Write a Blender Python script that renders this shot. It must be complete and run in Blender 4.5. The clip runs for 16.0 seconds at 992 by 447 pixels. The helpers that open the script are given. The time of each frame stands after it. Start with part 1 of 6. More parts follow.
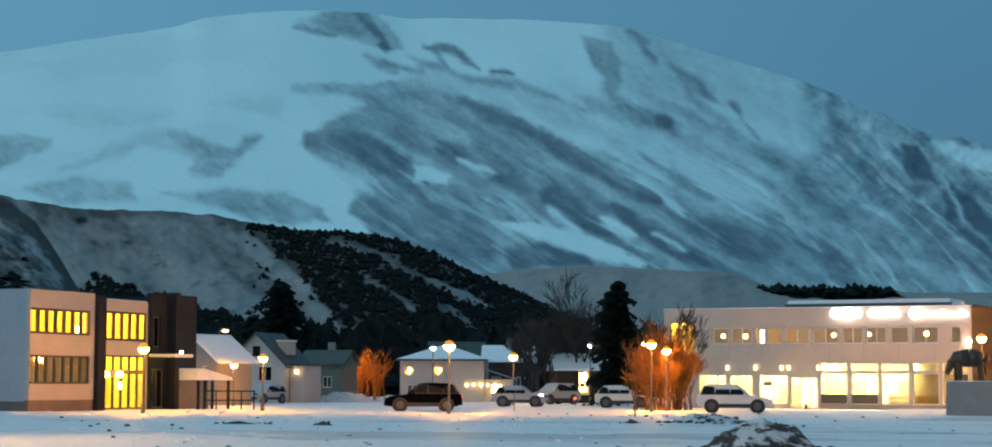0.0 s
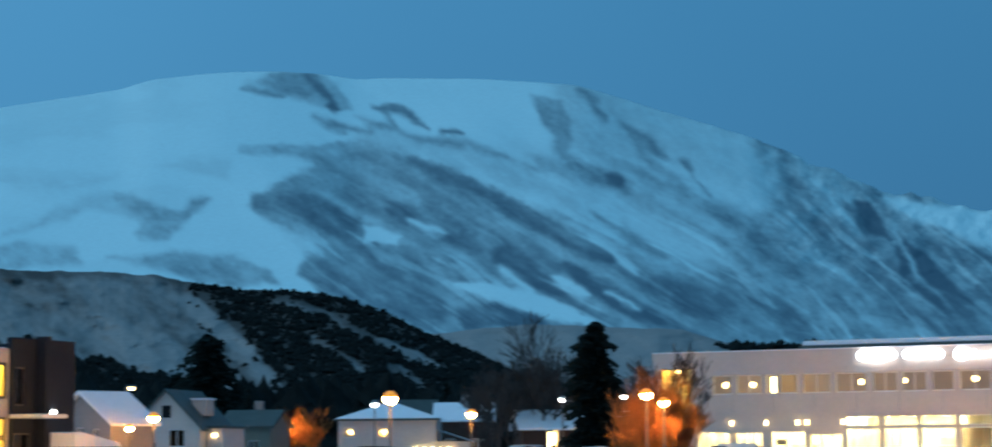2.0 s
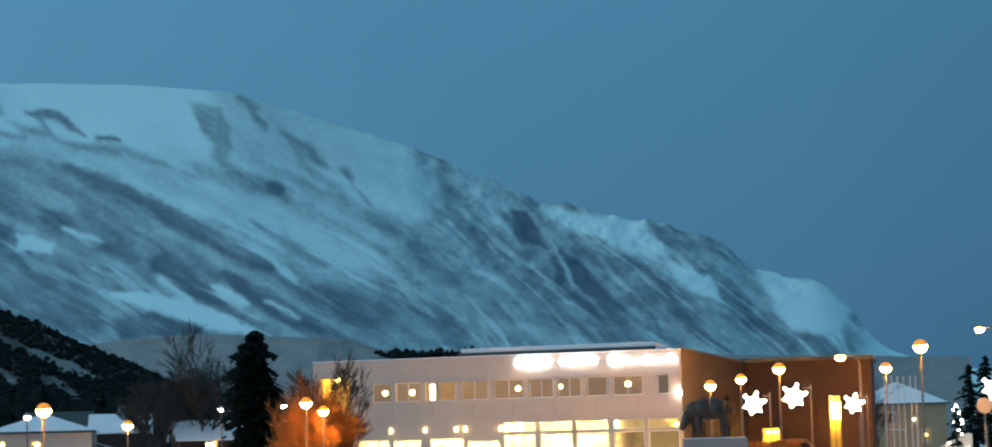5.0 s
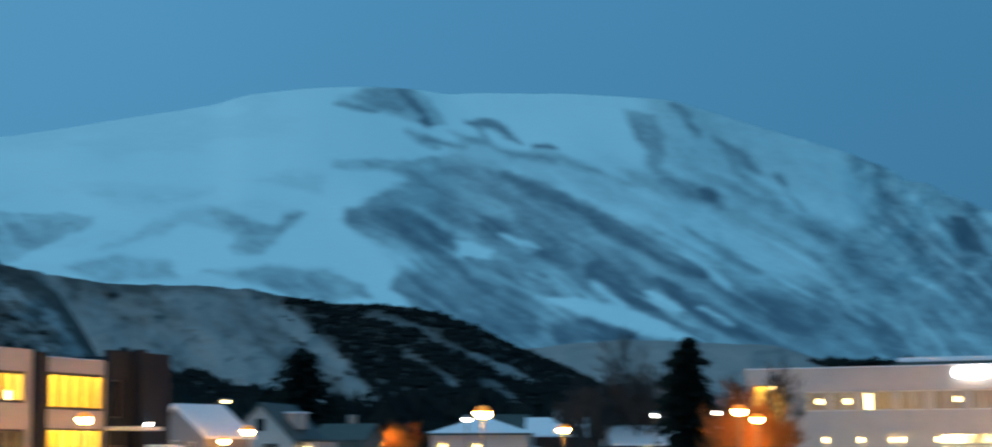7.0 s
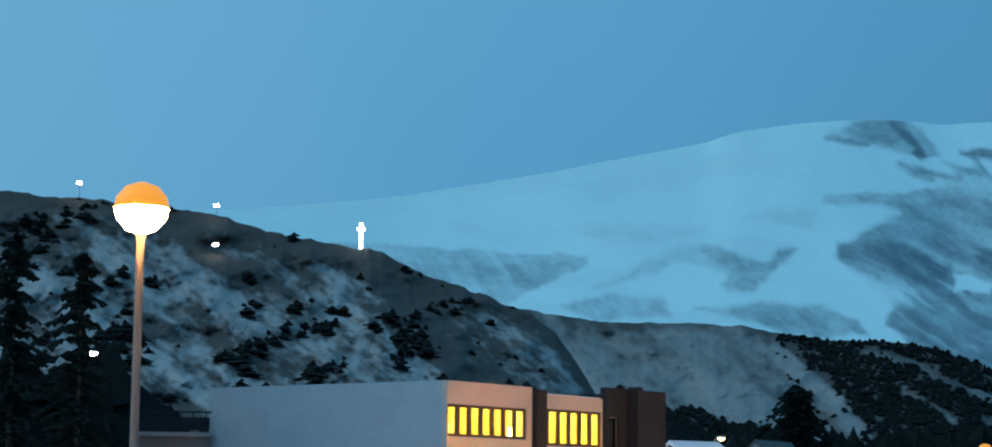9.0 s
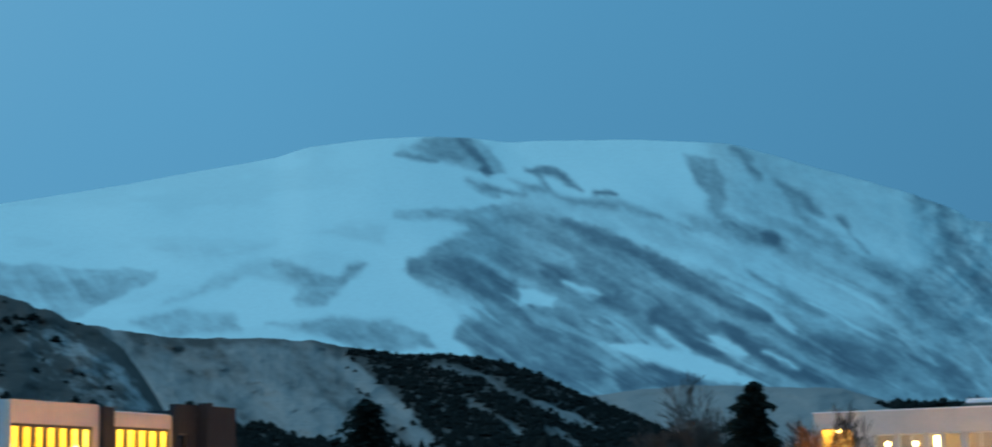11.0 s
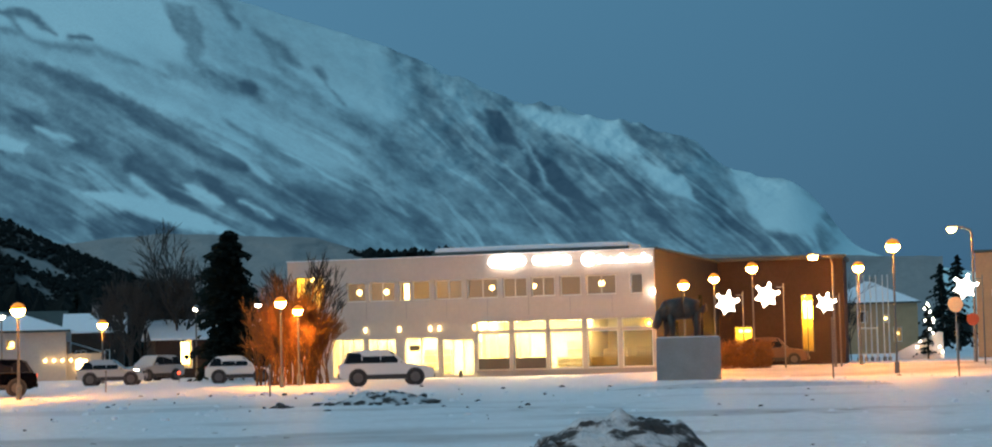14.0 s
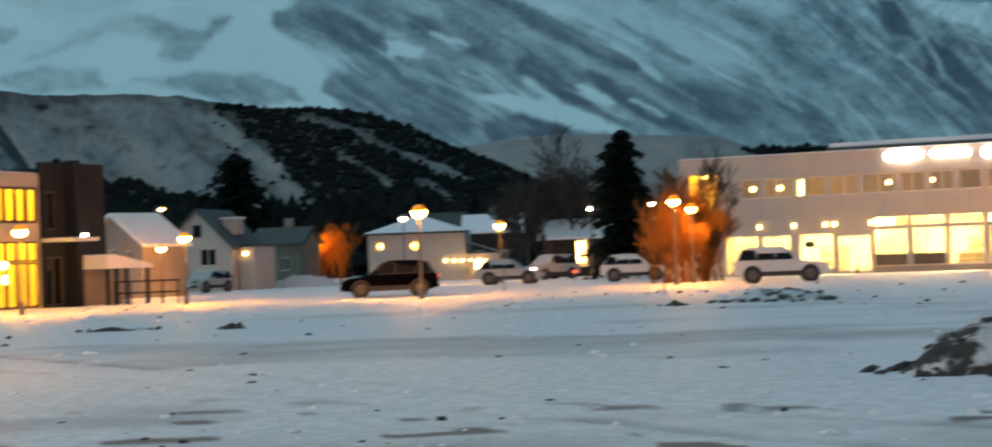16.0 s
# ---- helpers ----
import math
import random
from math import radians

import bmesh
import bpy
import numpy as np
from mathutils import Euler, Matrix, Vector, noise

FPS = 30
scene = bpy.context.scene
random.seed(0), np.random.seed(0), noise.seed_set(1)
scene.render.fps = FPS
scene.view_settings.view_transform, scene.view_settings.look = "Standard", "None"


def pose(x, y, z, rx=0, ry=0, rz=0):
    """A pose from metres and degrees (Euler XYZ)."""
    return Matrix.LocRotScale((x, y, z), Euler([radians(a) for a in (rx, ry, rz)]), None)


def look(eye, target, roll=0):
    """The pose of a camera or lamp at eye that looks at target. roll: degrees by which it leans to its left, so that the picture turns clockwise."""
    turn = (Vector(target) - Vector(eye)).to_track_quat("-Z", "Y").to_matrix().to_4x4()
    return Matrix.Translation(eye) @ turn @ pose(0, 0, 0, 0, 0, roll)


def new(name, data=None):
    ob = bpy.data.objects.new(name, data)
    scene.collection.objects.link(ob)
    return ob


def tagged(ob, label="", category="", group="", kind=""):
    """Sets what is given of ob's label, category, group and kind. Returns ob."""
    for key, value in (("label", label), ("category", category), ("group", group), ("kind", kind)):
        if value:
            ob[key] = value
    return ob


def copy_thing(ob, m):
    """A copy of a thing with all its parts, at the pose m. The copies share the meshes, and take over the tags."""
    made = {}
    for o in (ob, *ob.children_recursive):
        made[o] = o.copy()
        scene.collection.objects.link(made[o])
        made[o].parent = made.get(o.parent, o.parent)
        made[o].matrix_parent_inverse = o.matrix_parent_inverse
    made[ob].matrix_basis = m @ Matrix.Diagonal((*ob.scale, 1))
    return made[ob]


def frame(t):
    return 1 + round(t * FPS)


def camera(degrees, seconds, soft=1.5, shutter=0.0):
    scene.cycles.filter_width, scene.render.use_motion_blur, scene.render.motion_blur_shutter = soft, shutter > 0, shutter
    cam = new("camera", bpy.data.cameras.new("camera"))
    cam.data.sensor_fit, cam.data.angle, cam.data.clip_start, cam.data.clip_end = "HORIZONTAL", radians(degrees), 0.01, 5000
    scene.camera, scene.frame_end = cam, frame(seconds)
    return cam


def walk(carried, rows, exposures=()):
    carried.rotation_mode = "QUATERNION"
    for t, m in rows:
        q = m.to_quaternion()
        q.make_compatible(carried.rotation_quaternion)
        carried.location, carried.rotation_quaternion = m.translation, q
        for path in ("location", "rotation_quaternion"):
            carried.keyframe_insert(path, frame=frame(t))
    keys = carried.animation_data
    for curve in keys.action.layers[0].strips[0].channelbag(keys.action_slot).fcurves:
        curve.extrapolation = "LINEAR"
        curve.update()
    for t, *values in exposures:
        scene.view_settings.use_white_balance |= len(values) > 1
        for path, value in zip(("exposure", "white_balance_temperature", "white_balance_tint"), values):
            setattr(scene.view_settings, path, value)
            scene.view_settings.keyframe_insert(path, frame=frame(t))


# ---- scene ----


def aim(yaw, pitch, roll, back=0.0):
    """A pose at eye height that looks along a bearing (degrees, left positive) and a pitch; back: metres behind the stand."""
    eye = Vector((-0.031 * back, -back, 1.6))
    a, p = radians(yaw), radians(pitch)
    way = Vector((-math.sin(a) * math.cos(p), math.cos(a) * math.cos(p), math.sin(p)))
    return look(eye, eye + way, roll)


cam = camera(27.35, 16.0, soft=1.8, shutter=0.7)
PATH = [
    (0.0, -2.0, 4.5, 0.26, 25.0),
    (0.2, -1.9, 4.56, 0.16, 24.0),
    (0.5, -1.82, 5.1, 0.13, 15.0),
    (0.8, -1.38, 5.98, 0.0, 5.0),
    (1.0, -1.26, 6.13, -0.04),
    (1.5, -1.59, 6.26, -0.19),
    (2.0, -3.39, 6.24, -0.49),
    (2.5, -5.46, 6.21, -0.88),
    (3.0, -5.98, 5.94, -1.02),
    (3.5, -6.04, 6.03, -0.94),
    (4.0, -6.68, 6.15, -1.04),
    (4.2, -8.43, 6.18, -1.23),
    (5.25, -13.2, 6.35, -1.4),
    (6.3, -8.35, 6.43, -1.17),
    (6.5, -6.39, 6.52, -0.82),
    (7.0, -0.77, 6.67, -0.08),
    (7.5, 4.56, 6.92, 0.34),
    (8.0, 9.92, 7.18, 0.82),
    (8.2, 10.91, 7.29, 0.84),
    (9.2, 13.2, 7.7, 0.5),
    (10.3, 3.94, 7.85, -0.62),
    (10.5, 2.99, 7.85, -0.44),
    (11.0, 0.96, 8.03, -0.94),
    (11.5, -2.17, 7.9, -0.75),
    (12.0, -5.69, 6.91, -0.67),
    (12.5, -10.29, 6.8, -0.92),
    (13.0, -12.89, 6.0, -1.15),
    (13.5, -13.51, 4.41, -1.31),
    (14.0, -13.64, 3.49, -1.47),
    (14.5, -12.22, 2.78, -1.66),
    (15.0, -9.01, 1.8, -1.96),
    (15.5, -5.48, 1.37, -2.14),
    (16.0, -2.55, 0.96, -2.09),
]
EXPO = [(0.0, 0.0, 7200, 10), (0.5, 0.0, 7000, 10), (1.0, -0.05, 6050, 8), (1.5, -0.08, 5850, 8), (2.0, -0.1, 5750, 8), (2.5, -0.07, 6050, 8), (3.0, -0.05, 6800, 10), (4.2, -0.05, 6800, 10), (6.3, -0.05, 6500, 9), (7.0, -0.1, 6050, 7), (8.2, 0.05, 6000, 6), (10.3, 0.12, 6350, 6), (11.5, 0.1, 6200, 6), (12.0, 0.02, 6050, 7), (12.5, -0.05, 6450, 9), (13.5, -0.05, 6900, 12), (14.0, -0.1, 7350, 13), (14.5, -0.15, 8150, 17), (15.2, -0.17, 8600, 19), (16.0, -0.12, 8700, 19)]
walk(cam, [(t, aim(*row)) for t, *row in PATH], EXPO)

# ---- sky and light ----
world = bpy.data.worlds.new("dusk")
scene.world = world
world.use_nodes = True
wn, wl = world.node_tree.nodes, world.node_tree.links
wn.clear()
w_out = wn.new("ShaderNodeOutputWorld")
w_bg = wn.new("ShaderNodeBackground")
w_sky = wn.new("ShaderNodeTexSky")
w_sky.sky_type = "NISHITA"
w_sky.sun_disc = False
w_sky.sun_elevation = radians(3)
w_sky.sun_rotation = radians(-75)
w_co = wn.new("ShaderNodeTexCoord")
w_sep = wn.new("ShaderNodeSeparateXYZ")
w_ramp = wn.new("ShaderNodeValToRGB")
w_mix = wn.new("ShaderNodeMix")
w_mix.data_type = "RGBA"
w_mix.inputs[0].default_value = 0.012
w_noise = wn.new("ShaderNodeTexNoise")
w_noise.inputs["Scale"].default_value = 2.2
w_noise.inputs["Detail"].default_value = 3
w_a = wn.new("ShaderNodeMath")
w_a.operation = "MULTIPLY_ADD"
w_b = wn.new("ShaderNodeMath")
w_b.operation = "MULTIPLY_ADD"
w_c = wn.new("ShaderNodeMath")
w_c.operation = "MULTIPLY_ADD"
wl.new(w_co.outputs["Generated"], w_sep.inputs[0])
wl.new(w_co.outputs["Generated"], w_noise.inputs["Vector"])
# lighter to the west, where the sun went down, and overhead
wl.new(w_sep.outputs["X"], w_a.inputs[0])
w_a.inputs[1].default_value = -0.46
w_a.inputs[2].default_value = 0.18
wl.new(w_sep.outputs["Z"], w_b.inputs[0])
w_b.inputs[1].default_value = 0.52
wl.new(w_a.outputs[0], w_b.inputs[2])
wl.new(w_noise.outputs["Fac"], w_c.inputs[0])
w_c.inputs[1].default_value = 0.12
wl.new(w_b.outputs[0], w_c.inputs[2])
wl.new(w_c.outputs[0], w_ramp.inputs["Fac"])
w_ramp.color_ramp.elements[0].position = 0.0
w_ramp.color_ramp.elements[0].color = (0.017, 0.112, 0.240, 1)
w_ramp.color_ramp.elements[1].position = 1.0
w_ramp.color_ramp.elements[1].color = (0.25, 0.51, 0.70, 1)
w_mid = w_ramp.color_ramp.elements.new(0.42)
w_mid.color = (0.082, 0.285, 0.49, 1)
wl.new(w_ramp.outputs[0], w_mix.inputs[6])
wl.new(w_sky.outputs[0], w_mix.inputs[7])
wl.new(w_mix.outputs[2], w_bg.inputs["Color"])
w_bg.inputs["Strength"].default_value = 1.0
wl.new(w_bg.outputs[0], w_out.inputs["Surface"])

sun = new("afterglow", bpy.data.lights.new("afterglow", "SUN"))
sun.data.energy = 0.45
sun.data.angle = radians(50)
sun.data.color = (0.75, 0.88, 1.0)
sun.matrix_world = look((-600, -200, 420), (0, 0, 0))


# ---- materials ----
def mat(name, base, rough=0.7, metal=0.0, var=0.18, scale=0.8, fine=14.0, bump=0.15, emit=None, strength=0.0, vary=0.0):
    """A surface with two scales of uneven colour, fine relief and uneven gloss; emit: a light source's colour."""
    m = bpy.data.materials.new(name)
    m.use_nodes = True
    n, l = m.node_tree.nodes, m.node_tree.links
    b = n["Principled BSDF"]
    geo = n.new("ShaderNodeNewGeometry")
    big, small = n.new("ShaderNodeTexNoise"), n.new("ShaderNodeTexNoise")
    big.inputs["Scale"].default_value, small.inputs["Scale"].default_value = scale, fine
    big.inputs["Detail"].default_value, small.inputs["Detail"].default_value = 4, 4
    l.new(geo.outputs["Position"], big.inputs["Vector"])
    l.new(geo.outputs["Position"], small.inputs["Vector"])
    add = n.new("ShaderNodeMath")
    add.operation = "ADD"
    l.new(big.outputs["Fac"], add.inputs[0])
    l.new(small.outputs["Fac"], add.inputs[1])
    rng = n.new("ShaderNodeMapRange")
    rng.inputs["From Min"].default_value, rng.inputs["From Max"].default_value = 0.6, 1.4
    rng.inputs["To Min"].default_value, rng.inputs["To Max"].default_value = 1 - var, 1 + var
    l.new(add.outputs[0], rng.inputs["Value"])
    value = rng.outputs[0]
    if vary:
        info = n.new("ShaderNodeObjectInfo")
        mr = n.new("ShaderNodeMapRange")
        mr.inputs["To Min"].default_value, mr.inputs["To Max"].default_value = 1 - vary, 1 + vary
        l.new(info.outputs["Random"], mr.inputs["Value"])
        mul = n.new("ShaderNodeMath")
        mul.operation = "MULTIPLY"
        l.new(value, mul.inputs[0])
        l.new(mr.outputs[0], mul.inputs[1])
        value = mul.outputs[0]
    vm = n.new("ShaderNodeVectorMath")
    vm.operation = "SCALE"
    vm.inputs[0].default_value = base
    l.new(value, vm.inputs["Scale"])
    l.new(vm.outputs[0], b.inputs["Base Color"])
    b.inputs["Roughness"].default_value = rough
    b.inputs["Metallic"].default_value = metal
    if bump:
        bp = n.new("ShaderNodeBump")
        bp.inputs["Strength"].default_value = bump
        bp.inputs["Distance"].default_value = 0.05
        l.new(small.outputs["Fac"], bp.inputs["Height"])
        l.new(bp.outputs[0], b.inputs["Normal"])
    if emit:
        b.inputs["Emission Color"].default_value = (*emit, 1)
        b.inputs["Emission Strength"].default_value = strength
    return m


def blend_mat(name, low, high, rough, attribute, noise_scales, amount, lo=0.42, hi=0.58, bump=0.4, dist=0.6, stretch=None, tone=(0.82, 1.12)):
    """Two covers (snow over rock or heath) divided by a cover attribute of the mesh, broken up by noise at several scales."""
    m = bpy.data.materials.new(name)
    m.use_nodes = True
    n, l = m.node_tree.nodes, m.node_tree.links
    b = n["Principled BSDF"]
    geo = n.new("ShaderNodeNewGeometry")
    att = n.new("ShaderNodeAttribute")
    att.attribute_name = attribute
    vec = geo.outputs["Position"]
    if stretch:
        mp = n.new("ShaderNodeMapping")
        mp.inputs["Scale"].default_value = stretch
        l.new(vec, mp.inputs["Vector"])
        vec = mp.outputs[0]
    total, last = att.outputs["Fac"], None
    for s, k in zip(noise_scales, amount):
        t = n.new("ShaderNodeTexNoise")
        t.inputs["Scale"].default_value = s
        t.inputs["Detail"].default_value = 6
        t.inputs["Roughness"].default_value = 0.62
        l.new(vec, t.inputs["Vector"])
        sub = n.new("ShaderNodeMath")
        sub.operation = "MULTIPLY_ADD"
        l.new(t.outputs["Fac"], sub.inputs[0])
        sub.inputs[1].default_value = k
        off = n.new("ShaderNodeMath")
        off.operation = "SUBTRACT"
        l.new(total, off.inputs[0])
        off.inputs[1].default_value = k * 0.5
        l.new(off.outputs[0], sub.inputs[2])
        total, last = sub.outputs[0], t
    mr = n.new("ShaderNodeMapRange")
    mr.interpolation_type = "SMOOTHSTEP"
    mr.inputs["From Min"].default_value, mr.inputs["From Max"].default_value = lo, hi
    l.new(total, mr.inputs["Value"])
    mix = n.new("ShaderNodeMix")
    mix.data_type = "RGBA"
    l.new(mr.outputs[0], mix.inputs[0])
    mix.inputs[6].default_value, mix.inputs[7].default_value = (*low, 1), (*high, 1)
    shade = n.new("ShaderNodeMapRange")
    shade.inputs["From Min"].default_value, shade.inputs["From Max"].default_value = 0.3, 0.7
    shade.inputs["To Min"].default_value, shade.inputs["To Max"].default_value = tone
    l.new(last.outputs["Fac"], shade.inputs["Value"])
    vm = n.new("ShaderNodeVectorMath")
    vm.operation = "SCALE"
    l.new(mix.outputs[2], vm.inputs[0])
    l.new(shade.outputs[0], vm.inputs["Scale"])
    l.new(vm.outputs[0], b.inputs["Base Color"])
    b.inputs["Roughness"].default_value = rough
    bp = n.new("ShaderNodeBump")
    bp.inputs["Strength"].default_value = bump
    bp.inputs["Distance"].default_value = dist
    l.new(last.outputs["Fac"], bp.inputs["Height"])
    l.new(bp.outputs[0], b.inputs["Normal"])
    return m


def glass_mat(name, tint, rough=0.05):
    m = bpy.data.materials.new(name)
    m.use_nodes = True
    n, l = m.node_tree.nodes, m.node_tree.links
    out = n["Material Output"]
    n.remove(n["Principled BSDF"])
    tr, gl, mx = (n.new(k) for k in ("ShaderNodeBsdfTransparent", "ShaderNodeBsdfGlossy", "ShaderNodeMixShader"))
    tr.inputs["Color"].default_value = (*tint, 1)
    gl.inputs["Roughness"].default_value = rough
    mx.inputs[0].default_value = 0.07
    l.new(tr.outputs[0], mx.inputs[1])
    l.new(gl.outputs[0], mx.inputs[2])
    l.new(mx.outputs[0], out.inputs["Surface"])
    return m


def cloth_mat(name, base):
    """Thin curtain cloth: half of the light goes through."""
    m = bpy.data.materials.new(name)
    m.use_nodes = True
    n, l = m.node_tree.nodes, m.node_tree.links
    out = n["Material Output"]
    n.remove(n["Principled BSDF"])
    d, t, mx = n.new("ShaderNodeBsdfDiffuse"), n.new("ShaderNodeBsdfTranslucent"), n.new("ShaderNodeMixShader")
    geo, tex, rmp = n.new("ShaderNodeNewGeometry"), n.new("ShaderNodeTexNoise"), n.new("ShaderNodeMapRange")
    tex.inputs["Scale"].default_value = 3.0
    l.new(geo.outputs["Position"], tex.inputs["Vector"])
    rmp.inputs["To Min"].default_value, rmp.inputs["To Max"].default_value = 0.7, 1.1
    l.new(tex.outputs["Fac"], rmp.inputs["Value"])
    vm = n.new("ShaderNodeVectorMath")
    vm.operation = "SCALE"
    vm.inputs[0].default_value = base
    l.new(rmp.outputs[0], vm.inputs["Scale"])
    l.new(vm.outputs[0], d.inputs["Color"])
    l.new(vm.outputs[0], t.inputs["Color"])
    mx.inputs[0].default_value = 0.6
    l.new(d.outputs[0], mx.inputs[1])
    l.new(t.outputs[0], mx.inputs[2])
    l.new(mx.outputs[0], out.inputs["Surface"])
    return m


SODIUM = (1.0, 0.37, 0.05)
M = {
    "white_wall": mat("white_wall", (0.62, 0.60, 0.57), 0.75, var=0.08, fine=5, bump=0.08),
    "cream_wall": mat("cream_wall", (0.46, 0.405, 0.365), 0.75, var=0.08, fine=5, bump=0.08),
    "grey_wall": mat("grey_wall", (0.36, 0.39, 0.42), 0.8, var=0.1, fine=4, bump=0.1),
    "shaded_side": mat("shaded_side", (0.028, 0.027, 0.029), 0.6, var=0.2, fine=6),
    "taupe": mat("taupe", (0.018, 0.023, 0.030), 0.7, var=0.15, fine=6),
    "plinth_dark": mat("plinth_dark", (0.16, 0.13, 0.12), 0.85, fine=8),
    "concrete": mat("concrete", (0.27, 0.25, 0.24), 0.85, var=0.16, scale=1.6, fine=18, bump=0.25),
    "pale_house": mat("pale_house", (0.52, 0.45, 0.40), 0.8, var=0.1, fine=6),
    "grey_house": mat("grey_house", (0.23, 0.225, 0.22), 0.8, var=0.12, fine=6),
    "green_house": mat("green_house", (0.10, 0.13, 0.11), 0.7, var=0.15, fine=7),
    "brown_house": mat("brown_house", (0.048, 0.033, 0.027), 0.75, var=0.2, fine=7),
    "ochre_house": mat("ochre_house", (0.42, 0.27, 0.15), 0.8, var=0.15, fine=6),
    "roof_dark": mat("roof_dark", (0.07, 0.085, 0.08), 0.5, var=0.2, fine=9),
    "snow": mat("snow", (0.80, 0.82, 0.85), 0.6, var=0.06, scale=0.3, fine=3.5, bump=0.35),
    "frame": mat("frame", (0.10, 0.085, 0.075), 0.5, fine=30),
    "white_frame": mat("white_frame", (0.72, 0.70, 0.66), 0.5, var=0.06),
    "steel": mat("steel", (0.34, 0.34, 0.34), 0.4, metal=0.8, fine=25),
    "post": mat("post", (0.16, 0.15, 0.14), 0.5, metal=0.4, fine=25),
    "flag_white": mat("flag_white", (0.75, 0.74, 0.72), 0.45, var=0.06),
    "bark": mat("bark", (0.085, 0.065, 0.05), 0.9, fine=20, var=0.3),
    "twig": mat("twig", (0.21, 0.096, 0.035), 0.9, fine=20, var=0.3),
    "twig_grey": mat("twig_grey", (0.050, 0.046, 0.043), 0.9, fine=20, var=0.3),
    "needle": mat("needle", (0.013, 0.020, 0.017), 0.8, fine=9, var=0.4, bump=0),
    "wood_far": mat("wood_far", (0.011, 0.014, 0.013), 0.9, scale=0.06, fine=0.8, var=0.4, bump=0),
    "tyre": mat("tyre", (0.018, 0.018, 0.018), 0.8),
    "rim": mat("rim", (0.12, 0.12, 0.12), 0.4, metal=0.8),
    "car_white": mat("car_white", (0.66, 0.64, 0.62), 0.28, var=0.05, bump=0),
    "car_silver": mat("car_silver", (0.40, 0.41, 0.42), 0.3, metal=0.3, var=0.05, bump=0),
    "car_black": mat("car_black", (0.002, 0.002, 0.003), 0.16, var=0.05, bump=0),
    "car_brown": mat("car_brown", (0.11, 0.06, 0.035), 0.35, var=0.05, bump=0),
    "car_glass": mat("car_glass", (0.012, 0.013, 0.015), 0.25, var=0.02, bump=0),
    "trim_dark": mat("trim_dark", (0.03, 0.03, 0.03), 0.6),
    "bronze": mat("bronze", (0.055, 0.045, 0.038), 0.45, metal=0.6, fine=12, var=0.3),
    "dirt": mat("dirt", (0.05, 0.045, 0.042), 0.95, fine=9, var=0.4, bump=0.6),
    "interior": mat("interior", (0.72, 0.62, 0.42), 0.8, var=0.12, fine=2),
    "shop_wall": mat("shop_wall", (0.80, 0.74, 0.55), 0.8, var=0.1, fine=2),
    "counter": mat("counter", (0.50, 0.36, 0.08), 0.6),
    "shelf": mat("shelf", (0.55, 0.48, 0.36), 0.7, var=0.5, scale=2.0, fine=5, vary=0.3),
    "panel_dark": mat("panel_dark", (0.06, 0.055, 0.05), 0.5),
    "curtain": cloth_mat("curtain", (0.85, 0.62, 0.20)),
    "blind": cloth_mat("blind", (0.62, 0.56, 0.48)),
    "glass": glass_mat("glass", (0.92, 0.93, 0.90)),
    "glass_dark": glass_mat("glass_dark", (0.55, 0.52, 0.48)),
    "bulb_sodium": mat("bulb_sodium", (0.8, 0.5, 0.2), 0.5, var=0.02, bump=0, emit=SODIUM, strength=1000),
    "bulb_street": mat("bulb_street", (0.8, 0.5, 0.2), 0.5, var=0.02, bump=0, emit=(1.0, 0.36, 0.04), strength=1300),
    "bulb_near": mat("bulb_near", (0.8, 0.5, 0.2), 0.5, var=0.02, bump=0, emit=(1.0, 0.47, 0.14), strength=310),
    "cap_orange": mat("cap_orange", (0.75, 0.30, 0.03), 0.4, var=0.05, bump=0, emit=(1.0, 0.33, 0.02), strength=0.75),
    "bulb_white": mat("bulb_white", (0.8, 0.8, 0.8), 0.5, var=0.02, bump=0, emit=(1.0, 0.93, 0.80), strength=30),
    "bulb_warm": mat("bulb_warm", (0.8, 0.7, 0.5), 0.5, var=0.02, bump=0, emit=(1.0, 0.68, 0.27), strength=14),
    "sign_light": mat("sign_light", (0.8, 0.8, 0.8), 0.5, var=0.02, bump=0, emit=(1.0, 0.97, 0.92), strength=7),
    "ceiling_lamp": mat("ceiling_lamp", (0.8, 0.8, 0.8), 0.5, var=0.02, bump=0, emit=(1.0, 0.80, 0.38), strength=115),
    "room_lamp": mat("room_lamp", (0.8, 0.8, 0.8), 0.5, var=0.02, bump=0, emit=(1.0, 0.60, 0.06), strength=32),
    "dim_lamp": mat("dim_lamp", (0.8, 0.7, 0.6), 0.5, var=0.02, bump=0, emit=(1.0, 0.64, 0.40), strength=4.5),
    "amber_lamp": mat("amber_lamp", (0.8, 0.6, 0.3), 0.5, var=0.02, bump=0, emit=(1.0, 0.52, 0.03), strength=85),
    "red_lamp": mat("red_lamp", (0.6, 0.1, 0.05), 0.4, var=0.02, bump=0, emit=(1.0, 0.10, 0.04), strength=3),
    "sign_red": mat("sign_red", (0.45, 0.08, 0.03), 0.5),
    "sign_grey": mat("sign_grey", (0.35, 0.34, 0.33), 0.5),
}
for key in ("glass", "glass_dark"):
    M[key].use_transparent_shadow = True


for key in ("car_black", "shaded_side", "taupe", "brown_house", "needle", "wood_far", "bark", "twig", "twig_grey", "rim", "roof_dark", "car_glass"):
    M[key].node_tree.nodes["Principled BSDF"].inputs["Specular IOR Level"].default_value = 0.03 if key == "car_black" else 0.1


